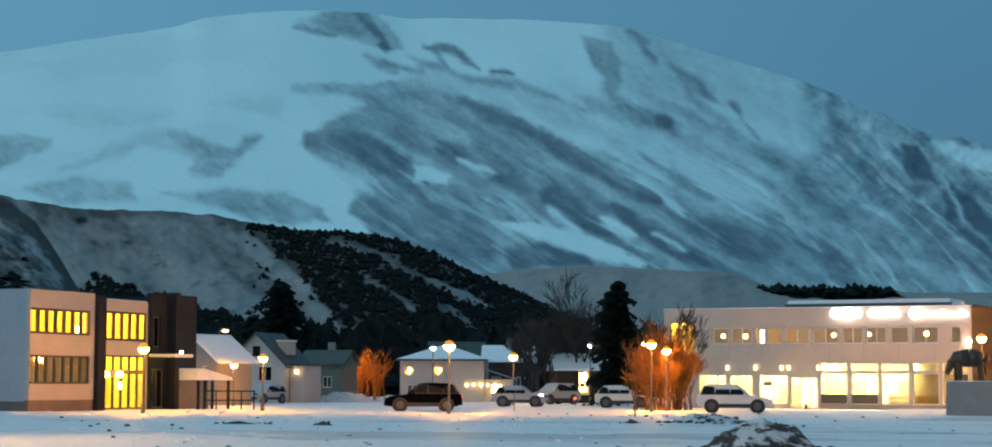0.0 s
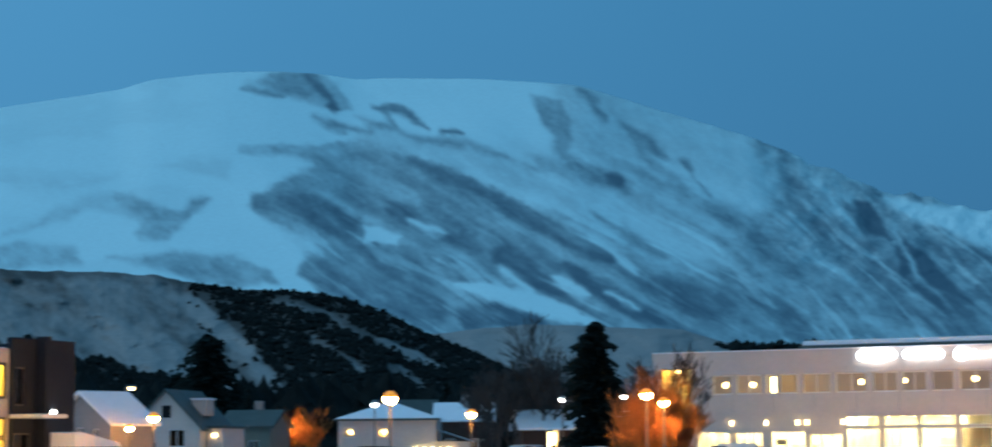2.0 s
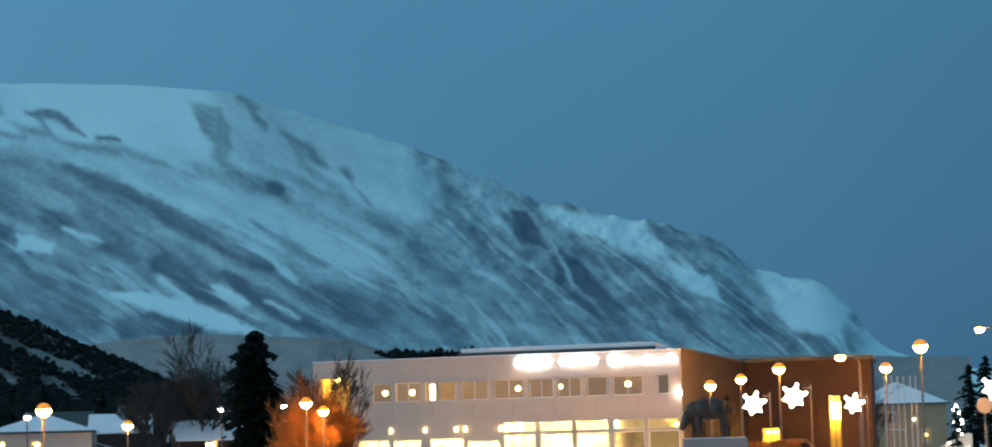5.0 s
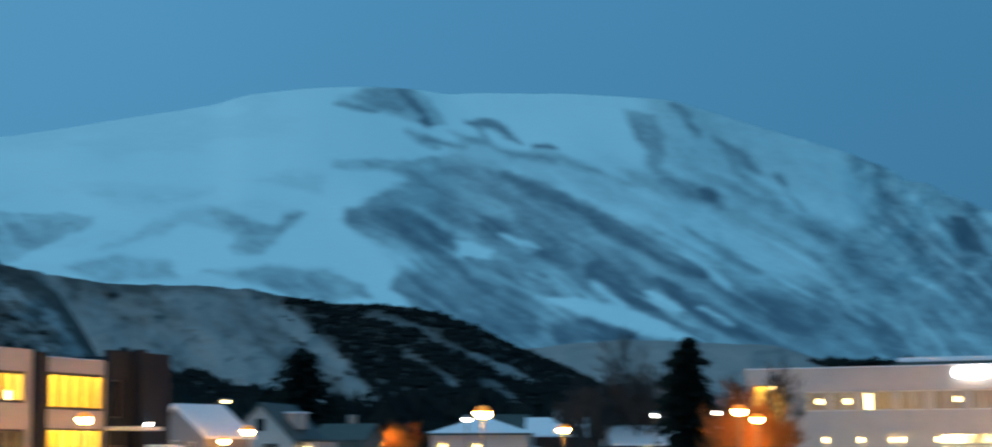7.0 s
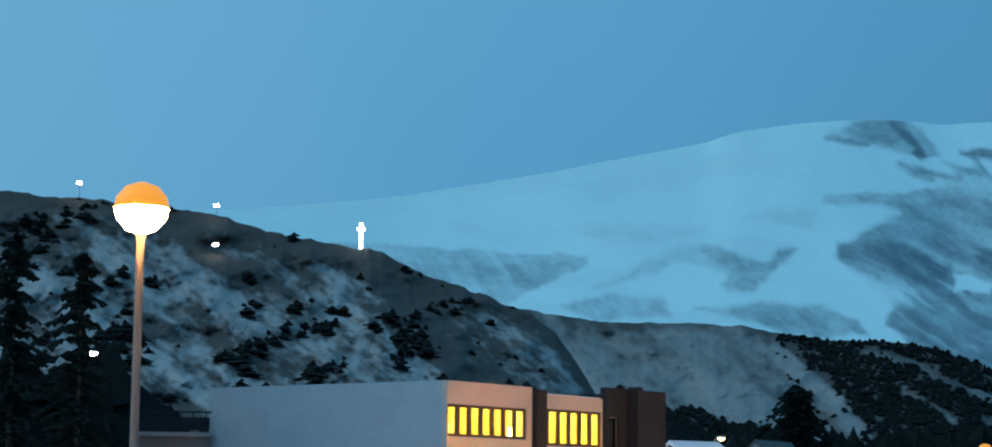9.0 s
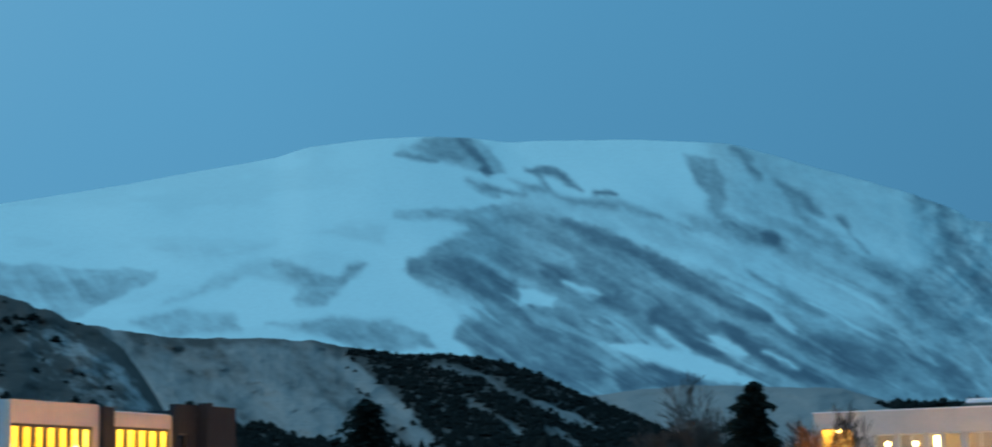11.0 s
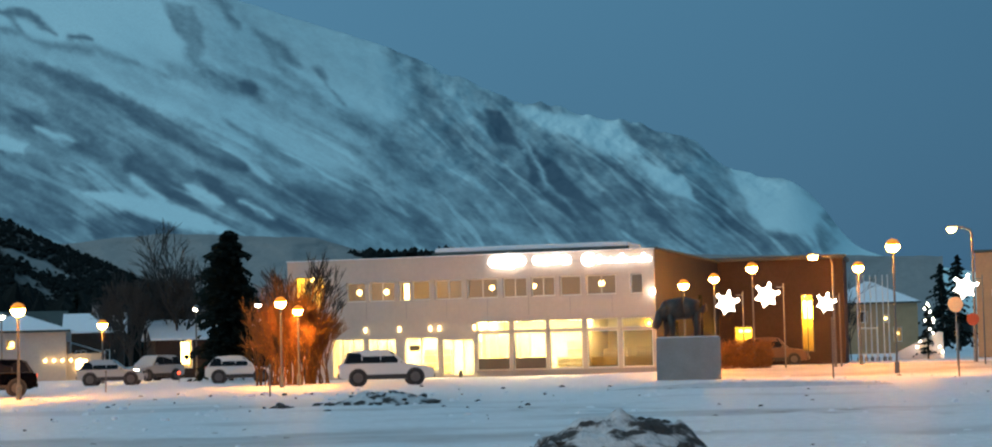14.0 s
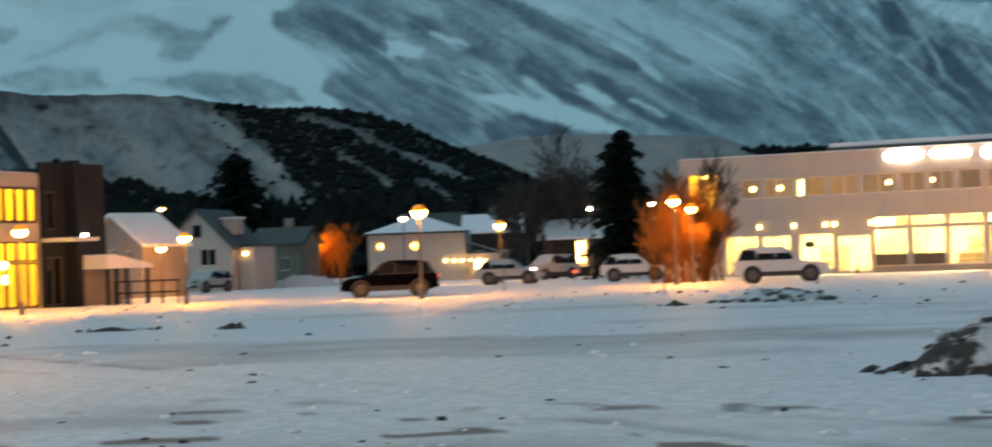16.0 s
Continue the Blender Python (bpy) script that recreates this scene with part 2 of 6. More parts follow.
# ---- mesh helpers ----
class Geo:
    """Gathers faces for one mesh."""

    def __init__(self):
        self.v, self.f = [], []

    def poly(self, pts):
        k = len(self.v)
        self.v.extend(pts)
        self.f.append(tuple(range(k, k + len(pts))))

    def box(self, x0, x1, y0, y1, z0, z1, bevel=0.0):
        if bevel:
            return self.prism([(x0 + bevel, z0), (x1 - bevel, z0), (x1, z0 + bevel), (x1, z1 - bevel), (x1 - bevel, z1), (x0 + bevel, z1), (x0, z1 - bevel), (x0, z0 + bevel)], y0, y1)
        k = len(self.v)
        self.v.extend([(x0, y0, z0), (x1, y0, z0), (x1, y1, z0), (x0, y1, z0), (x0, y0, z1), (x1, y0, z1), (x1, y1, z1), (x0, y1, z1)])
        self.f.extend([tuple(k + i for i in q) for q in ((3, 2, 1, 0), (4, 5, 6, 7), (0, 1, 5, 4), (1, 2, 6, 5), (2, 3, 7, 6), (3, 0, 4, 7))])
        return self

    def prism(self, outline, y0, y1):
        """An outline in x and z, drawn out from y0 to y1."""
        k, n = len(self.v), len(outline)
        self.v.extend([(x, y0, z) for x, z in outline] + [(x, y1, z) for x, z in outline])
        self.f.append(tuple(range(k, k + n)))
        self.f.append(tuple(range(k + 2 * n - 1, k + n - 1, -1)))
        for i in range(n):
            j = (i + 1) % n
            self.f.append((k + j, k + i, k + n + i, k + n + j))
        return self

    def tube(self, p, q, r0, r1, n=6, ends=True):
        p, q = Vector(p), Vector(q)
        a = (q - p).normalized()
        b = a.orthogonal().normalized()
        c = a.cross(b)
        k = len(self.v)
        for o, r in ((p, r0), (q, r1)):
            for i in range(n):
                t = math.tau * i / n
                self.v.append(tuple(o + (b * math.cos(t) + c * math.sin(t)) * r))
        for i in range(n):
            j = (i + 1) % n
            self.f.append((k + i, k + j, k + n + j, k + n + i))
        if ends:
            self.f.append(tuple(range(k + n - 1, k - 1, -1)))
            self.f.append(tuple(range(k + n, k + 2 * n)))
        return self

    def lathe(self, rings, n=16, at=(0, 0, 0)):
        """A turned body from (radius, height) rings."""
        k = len(self.v)
        for r, z in rings:
            for i in range(n):
                t = math.tau * i / n
                self.v.append((at[0] + r * math.cos(t), at[1] + r * math.sin(t), at[2] + z))
        for a in range(len(rings) - 1):
            for i in range(n):
                j = (i + 1) % n
                self.f.append((k + a * n + i, k + a * n + j, k + (a + 1) * n + j, k + (a + 1) * n + i))
        self.f.append(tuple(range(k + n - 1, k - 1, -1)))
        self.f.append(tuple(range(k + (len(rings) - 1) * n, k + len(rings) * n)))
        return self

    def weld(self):
        """Joins corners that meet and drops the faces between touching boxes."""
        index, remap, v = {}, [], []
        for p in self.v:
            k = tuple(round(c, 4) for c in p)
            if k not in index:
                index[k] = len(v)
                v.append(p)
            remap.append(index[k])
        seen = {}
        for f in self.f:
            f = tuple(remap[i] for i in f)
            seen.setdefault(frozenset(f), []).append(f)
        self.v, self.f = v, [fs[0] for fs in seen.values() if len(fs) == 1]
        return self

    def mesh(self, name, material, smooth=False):
        me = bpy.data.meshes.new(name)
        me.from_pydata(self.v, [], self.f)
        me.materials.append(material)
        if smooth:
            me.shade_smooth()
        me.update()
        return me


def part(name, geo, material, parent=None, label="", smooth=False):
    ob = new(name, geo.mesh(name, material, smooth))
    if parent is not None:
        ob.parent = parent
    return tagged(ob, label)


def thing(name, m, label, category, group="", kind=""):
    ob = new(name)
    ob.matrix_world = m
    return tagged(ob, label, category, group, kind)


def at(bearing, dist, z=0.0):
    a = radians(bearing)
    return Vector((-dist * math.sin(a), dist * math.cos(a), z))


def height(elevation, dist):
    return 1.6 + dist * math.tan(radians(elevation))


# smooth noise on arrays
def hash2(ix, iy, seed):
    h = (ix * 374761393 + iy * 668265263 + seed * 974634777) & 0xFFFFFFFF
    h = ((h ^ (h >> 13)) * 1274126177) & 0xFFFFFFFF
    return ((h ^ (h >> 16)) & 0xFFFF) / 65535.0


def vnoise(x, y, seed=0):
    ix, iy = np.floor(x).astype(np.int64), np.floor(y).astype(np.int64)
    fx, fy = x - ix, y - iy
    fx, fy = fx * fx * (3 - 2 * fx), fy * fy * (3 - 2 * fy)
    a = hash2(ix, iy, seed) * (1 - fx) + hash2(ix + 1, iy, seed) * fx
    b = hash2(ix, iy + 1, seed) * (1 - fx) + hash2(ix + 1, iy + 1, seed) * fx
    return a * (1 - fy) + b * fy


def fbm(x, y, octaves=4, seed=0, gain=0.5):
    total, amp, norm = 0.0, 1.0, 0.0
    for o in range(octaves):
        total = total + amp * vnoise(x * 2 ** o, y * 2 ** o, seed + o * 17)
        norm += amp
        amp *= gain
    return total / norm


def sheet(name, X, Y, Z, material, attributes=(), wrap=False):
    """A surface from three arrays of one shape; attributes: named arrays for the material."""
    h, w = X.shape
    me = bpy.data.meshes.new(name)
    co = np.stack([X, Y, Z], -1).reshape(-1, 3)
    idx = np.arange(h * w).reshape(h, w)
    if wrap:
        idx = np.concatenate([idx, idx[:, :1]], 1)
    q = np.stack([idx[:-1, :-1], idx[:-1, 1:], idx[1:, 1:], idx[1:, :-1]], -1).reshape(-1, 4)
    me.vertices.add(len(co))
    me.vertices.foreach_set("co", co.ravel())
    me.loops.add(q.size)
    me.loops.foreach_set("vertex_index", q.ravel())
    me.polygons.add(len(q))
    me.polygons.foreach_set("loop_start", np.arange(0, q.size, 4))
    me.update(calc_edges=True)
    me.shade_smooth()
    for key, values in attributes:
        layer = me.attributes.new(key, "FLOAT", "POINT")
        layer.data.foreach_set("value", np.ascontiguousarray(values, dtype=np.float32).ravel())
    me.materials.append(material)
    return new(name, me)


def step(a, b, x):
    t = np.clip((x - a) / (b - a), 0, 1)
    return t * t * (3 - 2 * t)


# ---- the land ----
# the ground: one sheet of trodden snow that reaches the horizon
r = np.concatenate([[0.01], np.geomspace(3, 60, 150), np.geomspace(60.5, 130, 90), np.geomspace(133, 4700, 60)])
b = np.radians(np.concatenate([np.arange(-34, 34, 0.25), np.arange(34, 326, 4)]))
R, B = np.meshgrid(r, b, indexing="ij")
X, Y = -R * np.sin(B), R * np.cos(B)
near = step(150, 90, R)
deg = (np.degrees(B) + 180) % 360 - 180
berm = np.exp(-((R - 96 - 2 * np.sin(deg * 0.5)) / 4.0) ** 2) * step(-13.5, -17, deg) * step(-31, -26, deg)
Z = near * (0.16 * (fbm(X * 0.07, Y * 0.05, 3, 3) - 0.5) + 0.09 * (fbm(X * 0.5, Y * 0.4, 4, 9, 0.6) - 0.5)) + 0.30 * berm
tracks = np.exp(-((np.abs((X * 0.82 + Y * 0.45) % 23 - 11) - 0.8) / 0.18) ** 2) * step(75, 40, R)
Z = Z - 0.035 * tracks
DIRTY = 0.62 * step(0.44, 0.66, fbm(X * 0.10, Y * 0.16, 5, 41)) * step(120, 40, R) + 1.1 * step(0.62, 0.72, fbm(X * 0.9, Y * 1.5, 4, 47)) * step(30, 17, R) + 0.35 * tracks + (0.75 + 0.5 * (fbm(X * 0.3, Y * 0.3, 3, 49) - 0.5)) * step(86, 93, R) * step(140, 128, R) * step(-18, -20, deg) * step(-34, -31, deg)
ground_mat = blend_mat("trodden_snow", (0.77, 0.81, 0.84), (0.20, 0.17, 0.155), 0.55, "dirty", (0.5, 3.5), (0.55, 0.6), lo=0.22, hi=1.15, bump=0.7, dist=0.14)
ground = sheet("ground", X, Y, Z, ground_mat, [("dirty", DIRTY)], wrap=True)
tagged(ground, "trodden snow with dirty patches over a wide open lot", "ground", kind="structure")

# the mountain: bearings and crest elevations, falling away to the right
CREST_B = [34, 25, 20.1, 16.0, 11.6, 9.0, 7.1, 6.4, 4.4, 3.0, 1.6, 0.6, -0.5, -3.1, -5.7, -7.0, -8.2, -10.6, -12.8, -14.3, -17.5, -19.3, -19.9, -20.5, -22.0, -22.7, -23.5, -24.6, -27, -34, -42]
CREST_E = [7.4, 7.7, 7.95, 8.35, 9.1, 9.6, 9.92, 10.2, 10.45, 10.5, 10.45, 10.28, 10.33, 10.3, 10.1, 9.7, 9.3, 8.55, 7.5, 6.9, 6.2, 5.75, 4.99, 4.7, 4.45, 3.8, 2.6, 2.15, 1.7, 1.5, 1.2]
az = np.arange(34, -42, -0.045)
sl = np.concatenate([np.linspace(0, 1, 240), np.array([1.04, 1.12, 1.3])])
S, A = np.meshgrid(sl, az, indexing="ij")
crest = np.interp(A, CREST_B[::-1], CREST_E[::-1])
ragged = 0.03 * (fbm(A * 2.0, A * 0, 4, 5) - 0.5) * step(0.94, 1.0, S) + 0.30 * (fbm(A * 1.8, S * 16.0, 4, 8) - 0.5) * step(-9, -13, A) * step(-24, -20, A) * step(0.45, 1.0, S)
kernel = np.hanning(33)
smooth = np.convolve(np.pad(crest[0], 16, mode="edge"), kernel / kernel.sum(), mode="valid")
crest = smooth[None, :] + ragged
E = 0.6 + (crest - 0.6) * np.minimum(S, 1)
D = 1500 + 1500 * S ** 0.85
# gullies and ribs that run down to the right
bend_a = A + 0.6 * (fbm(A * 0.45, E * 0.7, 3, 11) - 0.5)
bend_e = E + 0.5 * (fbm(A * 0.30 + 7, E * 0.5, 2, 13) - 0.5)
ur = -bend_a * math.cos(radians(32)) - bend_e * math.sin(radians(32))
vr = -bend_a * math.sin(radians(32)) + bend_e * math.cos(radians(32))
ribs = fbm(ur * 0.22, vr * 1.1, 3, 21, 0.4) - 0.5
crags = fbm(A * 1.3, E * 1.8, 4, 2) - 0.5
D = D + (26 * ribs * step(6, 0, A) + 60 * crags * step(-9, -13, A) * step(3.0, 5.0, E) + 90 * (fbm(A * 0.22, E * 0.35, 2, 6) - 0.5)) * np.clip(S * 4, 0, 1) * step(1.0, 0.93, S)
Z = 1.6 + D * np.tan(np.radians(E))
Z = np.where(S > 1, Z - (S - 1) * 1400, Z)
# bare ground and the valley's shade, laid on patch by patch; the edges are torn by two scales of noise
flow, fall = -A * 0.84 - E * 0.54, -A * 0.54 + E * 0.84
torn = 0.20 * (fbm(flow * 0.9 + 4, fall * 2.6, 4, 33) - 0.5) + 0.14 * (fbm(flow * 3.0, fall * 7.0, 4, 34, 0.6) - 0.5)
TA = A + 0.40 * (fbm(flow * 0.8, fall * 1.5, 4, 36) - 0.5) + 0.10 * (fbm(flow * 3.1 + 9, fall * 5.0, 3, 38) - 0.5)
TE = E + 0.30 * (fbm(flow * 0.8 + 5, fall * 1.5, 4, 37) - 0.5) + 0.08 * (fbm(flow * 3.1 + 3, fall * 5.0, 3, 39) - 0.5)
bare = np.full_like(A, 0.03)


def lay(level, soft, outline):
    """Brings the cover to a level inside an outline of (bearing, elevation)."""
    global bare
    away, inside = np.full_like(A, 99.0), np.zeros_like(A, dtype=bool)
    for (a0, e0), (a1, e1) in zip(outline, outline[1:] + outline[:1]):
        da, de = a1 - a0, e1 - e0
        f = np.clip(((TA - a0) * da + (TE - e0) * de) / (da * da + de * de), 0, 1)
        away = np.minimum(away, np.hypot(TA - a0 - f * da, TE - e0 - f * de))
        if e0 != e1:
            inside ^= ((e0 > TE) != (e1 > TE)) & (TA < (TE - e0) / de * da + a0)
    k = step(-1.5 * soft, 1.2 * soft, np.where(inside, away, -away) + 0.6 * torn * (0.4 + soft / 0.12))
    bare = bare + (level - bare) * k


def seam(level, width, soft, line):
    """Brings the cover to a level along a line, thinning out towards its ends."""
    global bare
    k = np.zeros_like(A)
    last = len(line) - 1
    for i, ((a0, e0), (a1, e1)) in enumerate(zip(line, line[1:])):
        da, de = a1 - a0, e1 - e0
        f = np.clip(((TA - a0) * da + (TE - e0) * de) / (da * da + de * de), 0, 1)
        along = (i + f) / last
        w = width * (0.45 + 0.75 * np.sqrt(np.clip(4 * along * (1 - along), 0, 1)))
        k = np.maximum(k, step(-1.5 * soft, 1.2 * soft, w - np.hypot(TA - a0 - f * da, TE - e0 - f * de) + 0.6 * torn * (0.4 + soft / 0.12)))
    bare = bare + (level - bare) * k


# the streaked right flank, and the lighter fan of scree under it
lay(0.50, 0.50, [(-3.6, 8.1), (-5.6, 7.9), (-5.2, 10.3), (-10, 9), (-13, 8.2), (-20, 6.2), (-23, 3.5), (-23, 1), (-9, 1), (-9, 4.6)])
lay(0.27, 0.30, [(-4.9, 10.4), (-5.7, 8.0), (-7.0, 7.3), (-9.6, 7.0), (-11.0, 8.7)])
lay(0.30, 0.35, [(-4.4, 7.6), (-7, 7.2), (-9.6, 6.9), (-10.5, 5.4), (-9, 5), (-6.2, 6.2)])
lay(0.24, 0.30, [(-9.2, 8.7), (-10.6, 8.3), (-11.3, 7.2), (-10.6, 6.3), (-8.6, 7.4)])
# the crest that runs down from the summit rocks
lay(0.28, 0.15, [(0.2, 9.1), (-2.8, 8.5), (-5, 7.6), (-5.6, 7.2), (-3.6, 7.1), (-2, 7.95), (0.6, 8.45)])
# the wind-scoured middle slope
lay(0.48, 0.13, [(3.7, 8.35), (2, 8.5), (-0.1, 8.4), (-2.1, 7.9), (-3.7, 7), (-6, 6.25), (-8.1, 5.15), (-11.3, 3.7), (-13, 3.2), (-13, 2.2), (-2, 2.2), (1.4, 3.9), (1.5, 4.4), (2.1, 4.9), (1.78, 5.6), (2.9, 6.2), (3.6, 6.75), (2.5, 7.5), (1.75, 8), (2.6, 8.2)])
# darker heath and scree in it
lay(0.66, 0.12, [(-0.18, 6.94), (-1.51, 6.76), (-2.75, 5.95), (-3.01, 5.41), (-2.04, 5.51), (-0.62, 6.23)])
lay(0.64, 0.15, [(1.90, 5.49), (-0.87, 5.58), (-1.95, 4.36), (-1.66, 3.21), (0.33, 4.29)])
lay(0.63, 0.15, [(3.42, 7.03), (2.02, 7.04), (0.44, 6.50), (0.80, 5.62), (2.20, 6.15), (3.42, 6.59)])
seam(0.72, 0.20, 0.10, [(-0.99, 8.02), (-3.48, 6.95), (-5.18, 5.92), (-6.58, 5.10)])
seam(0.71, 0.22, 0.10, [(-3.46, 5.41), (-4.34, 4.86), (-5.23, 4.28)])
seam(0.74, 0.16, 0.10, [(-5.36, 5.03), (-6.95, 3.90), (-7.93, 3.35)])
seam(0.63, 0.12, 0.10, [(-6.19, 6.51), (-7.22, 5.85), (-8.19, 5.17)])
lay(0.69, 0.15, [(-7.91, 4.72), (-9.15, 4.69), (-10.02, 3.88), (-10.01, 3.34), (-8.60, 3.73)])
lay(0.80, 0.10, [(-2.34, 3.93), (-3.44, 4.02), (-4.33, 3.87), (-4.64, 3.40), (-2.44, 3.33)])
# open snow between
lay(0.04, 0.06, [(0.44, 6.24), (-0.09, 6.18), (-0.62, 5.88), (-0.53, 5.61), (0.35, 5.80)])
lay(0.02, 0.07, [(-2.26, 4.57), (-3.45, 4.52), (-4.35, 4.33), (-6.34, 3.41), (-5.34, 3.39), (-3.14, 4.13)])
seam(0.05, 0.10, 0.10, [(-4.91, 4.77), (-5.90, 4.27)])
seam(0.08, 0.09, 0.10, [(-6.46, 4.30), (-7.39, 3.75)])
seam(0.10, 0.07, 0.10, [(-5.98, 5.82), (-7.38, 4.80)])
seam(0.08, 0.07, 0.10, [(-3.60, 4.91), (-4.39, 4.30)])
seam(0.12, 0.08, 0.10, [(-0.98, 6.32), (-2.04, 5.96)])
# rocks at the summit and along the crest
lay(0.38, 0.10, [(3.22, 10.36), (2.90, 10.57), (1.58, 10.57), (0.92, 10.24), (0.60, 9.41), (1.05, 9.29), (1.93, 9.64), (2.64, 9.84), (3.43, 9.90), (3.74, 10.04)])
lay(0.52, 0.08, [(2.99, 10.47), (1.75, 10.53), (1.45, 10.17), (1.84, 9.85), (2.55, 9.95), (3.11, 10.19)])
seam(0.56, 0.05, 0.07, [(3.74, 10.00), (3.22, 9.91), (2.55, 9.81)])
seam(0.70, 0.09, 0.07, [(1.88, 10.48), (1.52, 10.17), (1.17, 9.54)])
seam(0.85, 0.08, 0.08, [(1.31, 9.54), (0.99, 9.41)])
seam(0.54, 0.07, 0.10, [(1.84, 9.29), (0.96, 8.97), (0.07, 8.80)])
seam(0.66, 0.07, 0.08, [(0.07, 9.54), (-0.73, 9.42), (-1.53, 8.97)])
seam(0.60, 0.05, 0.08, [(-0.20, 9.50), (-0.55, 8.97)])
seam(0.90, 0.06, 0.10, [(-1.92, 8.86), (-2.51, 8.68)])
seam(0.50, 0.06, 0.10, [(0.52, 9.24), (-0.99, 8.71), (-2.78, 8.40), (-4.92, 7.66)])
seam(0.38, 0.12, 0.10, [(3.69, 8.22), (2.02, 8.41), (0.25, 8.41)])
# broken rock bands under the plateau
lay(0.32, 0.24, [(-5.22, 9.82), (-6.21, 9.81), (-8.16, 8.27), (-9.20, 6.91), (-7.24, 7.13), (-5.64, 7.96)])
lay(0.52, 0.08, [(-4.43, 9.78), (-5.33, 9.72), (-5.60, 8.93), (-5.38, 8.26), (-5.79, 7.97), (-5.30, 8.03), (-4.88, 8.73)])
seam(0.64, 0.10, 0.10, [(-5.78, 9.99), (-6.30, 9.60), (-6.59, 9.06)])
seam(0.56, 0.12, 0.10, [(-6.93, 8.89), (-7.63, 8.51), (-8.24, 8.03)])
seam(0.62, 0.08, 0.10, [(-8.73, 7.95), (-9.02, 7.55), (-9.56, 6.90)])
seam(0.55, 0.14, 0.10, [(-5.51, 7.87), (-6.62, 7.58), (-7.24, 7.20)])
seam(0.90, 0.09, 0.08, [(-6.62, 7.53), (-7.03, 7.35)])
seam(0.54, 0.14, 0.10, [(-9.31, 6.75), (-10.08, 6.25), (-11.04, 5.62)])
seam(0.48, 0.16, 0.10, [(-9.63, 5.84), (-10.94, 4.92), (-12.51, 4.17)])
seam(0.50, 0.10, 0.10, [(-7.27, 8.46), (-7.79, 7.83), (-8.85, 7.10)])
# the crags of the right flank
lay(0.59, 0.12, [(-11.63, 6.53), (-12.62, 6.33), (-13.53, 6.70), (-13.79, 6.61), (-14.48, 5.65), (-13.84, 5.27), (-12.86, 5.33), (-12.34, 5.71)])
lay(1.00, 0.07, [(-13.44, 6.74), (-13.79, 6.70), (-14.51, 5.62), (-13.86, 5.86), (-13.52, 6.26)])
lay(0.95, 0.09, [(-14.63, 5.81), (-14.96, 5.44), (-15.79, 4.61), (-16.59, 3.85), (-16.03, 4.04), (-15.24, 4.42), (-14.68, 4.75)])
lay(0.59, 0.12, [(-16.31, 5.63), (-17.03, 5.11), (-17.89, 4.65), (-18.46, 3.40), (-17.34, 3.55), (-16.67, 4.69), (-16.03, 5.23)])
lay(0.68, 0.09, [(-17.21, 6.17), (-18.64, 6.05), (-19.63, 5.31), (-19.62, 5.09), (-18.79, 5.40), (-17.31, 5.73)])
seam(0.71, 0.07, 0.10, [(-10.76, 8.50), (-11.47, 8.30), (-11.72, 7.91)])
seam(0.65, 0.08, 0.10, [(-11.46, 7.53), (-12.15, 7.12)])
seam(0.73, 0.08, 0.10, [(-12.60, 7.49), (-12.86, 7.20), (-13.29, 6.87)])
seam(0.65, 0.08, 0.10, [(-13.74, 7.14), (-14.17, 6.84)])
seam(0.69, 0.08, 0.10, [(-16.36, 5.64), (-16.59, 5.32)])
seam(0.65, 0.14, 0.10, [(-19.37, 4.65), (-20.11, 3.30), (-21.26, 2.66)])
seam(0.57, 0.16, 0.10, [(-18.11, 4.15), (-18.97, 3.25), (-19.83, 2.78)])
lay(0.06, 0.08, [(-17.62, 5.27), (-18.98, 4.70), (-19.20, 3.91), (-18.30, 4.33)])
lay(0.08, 0.12, [(-14.27, 6.77), (-17.11, 6.22), (-17.79, 5.31), (-16.73, 5.34), (-14.97, 6.10)])
lay(0.10, 0.15, [(-20.25, 4.71), (-21.99, 4.48), (-22.74, 3.67), (-22.44, 2.80), (-21.07, 3.19)])
# snow chutes and dark ribs between the crags
seam(0.25, 0.05, 0.07, [(-12.33, 7.36), (-13.27, 6.27), (-13.70, 5.99)])
seam(0.27, 0.04, 0.07, [(-14.52, 5.88), (-15.14, 4.45), (-15.98, 3.73)])
seam(0.29, 0.05, 0.07, [(-13.94, 5.19), (-14.95, 4.11), (-15.80, 3.38)])
seam(0.27, 0.04, 0.07, [(-15.86, 5.22), (-16.78, 4.23), (-17.52, 3.34)])
seam(0.31, 0.06, 0.07, [(-11.66, 5.43), (-12.87, 4.69), (-13.90, 3.79)])
seam(0.29, 0.06, 0.07, [(-9.70, 5.12), (-10.92, 4.39), (-12.14, 3.65)])
seam(0.72, 0.05, 0.07, [(-13.11, 6.81), (-13.62, 6.08), (-13.86, 5.37)])
seam(0.75, 0.06, 0.07, [(-12.21, 6.12), (-12.81, 5.49)])
seam(0.72, 0.06, 0.07, [(-16.69, 4.23), (-17.35, 3.52)])
seam(0.70, 0.07, 0.07, [(-15.13, 4.28), (-15.98, 3.55)])
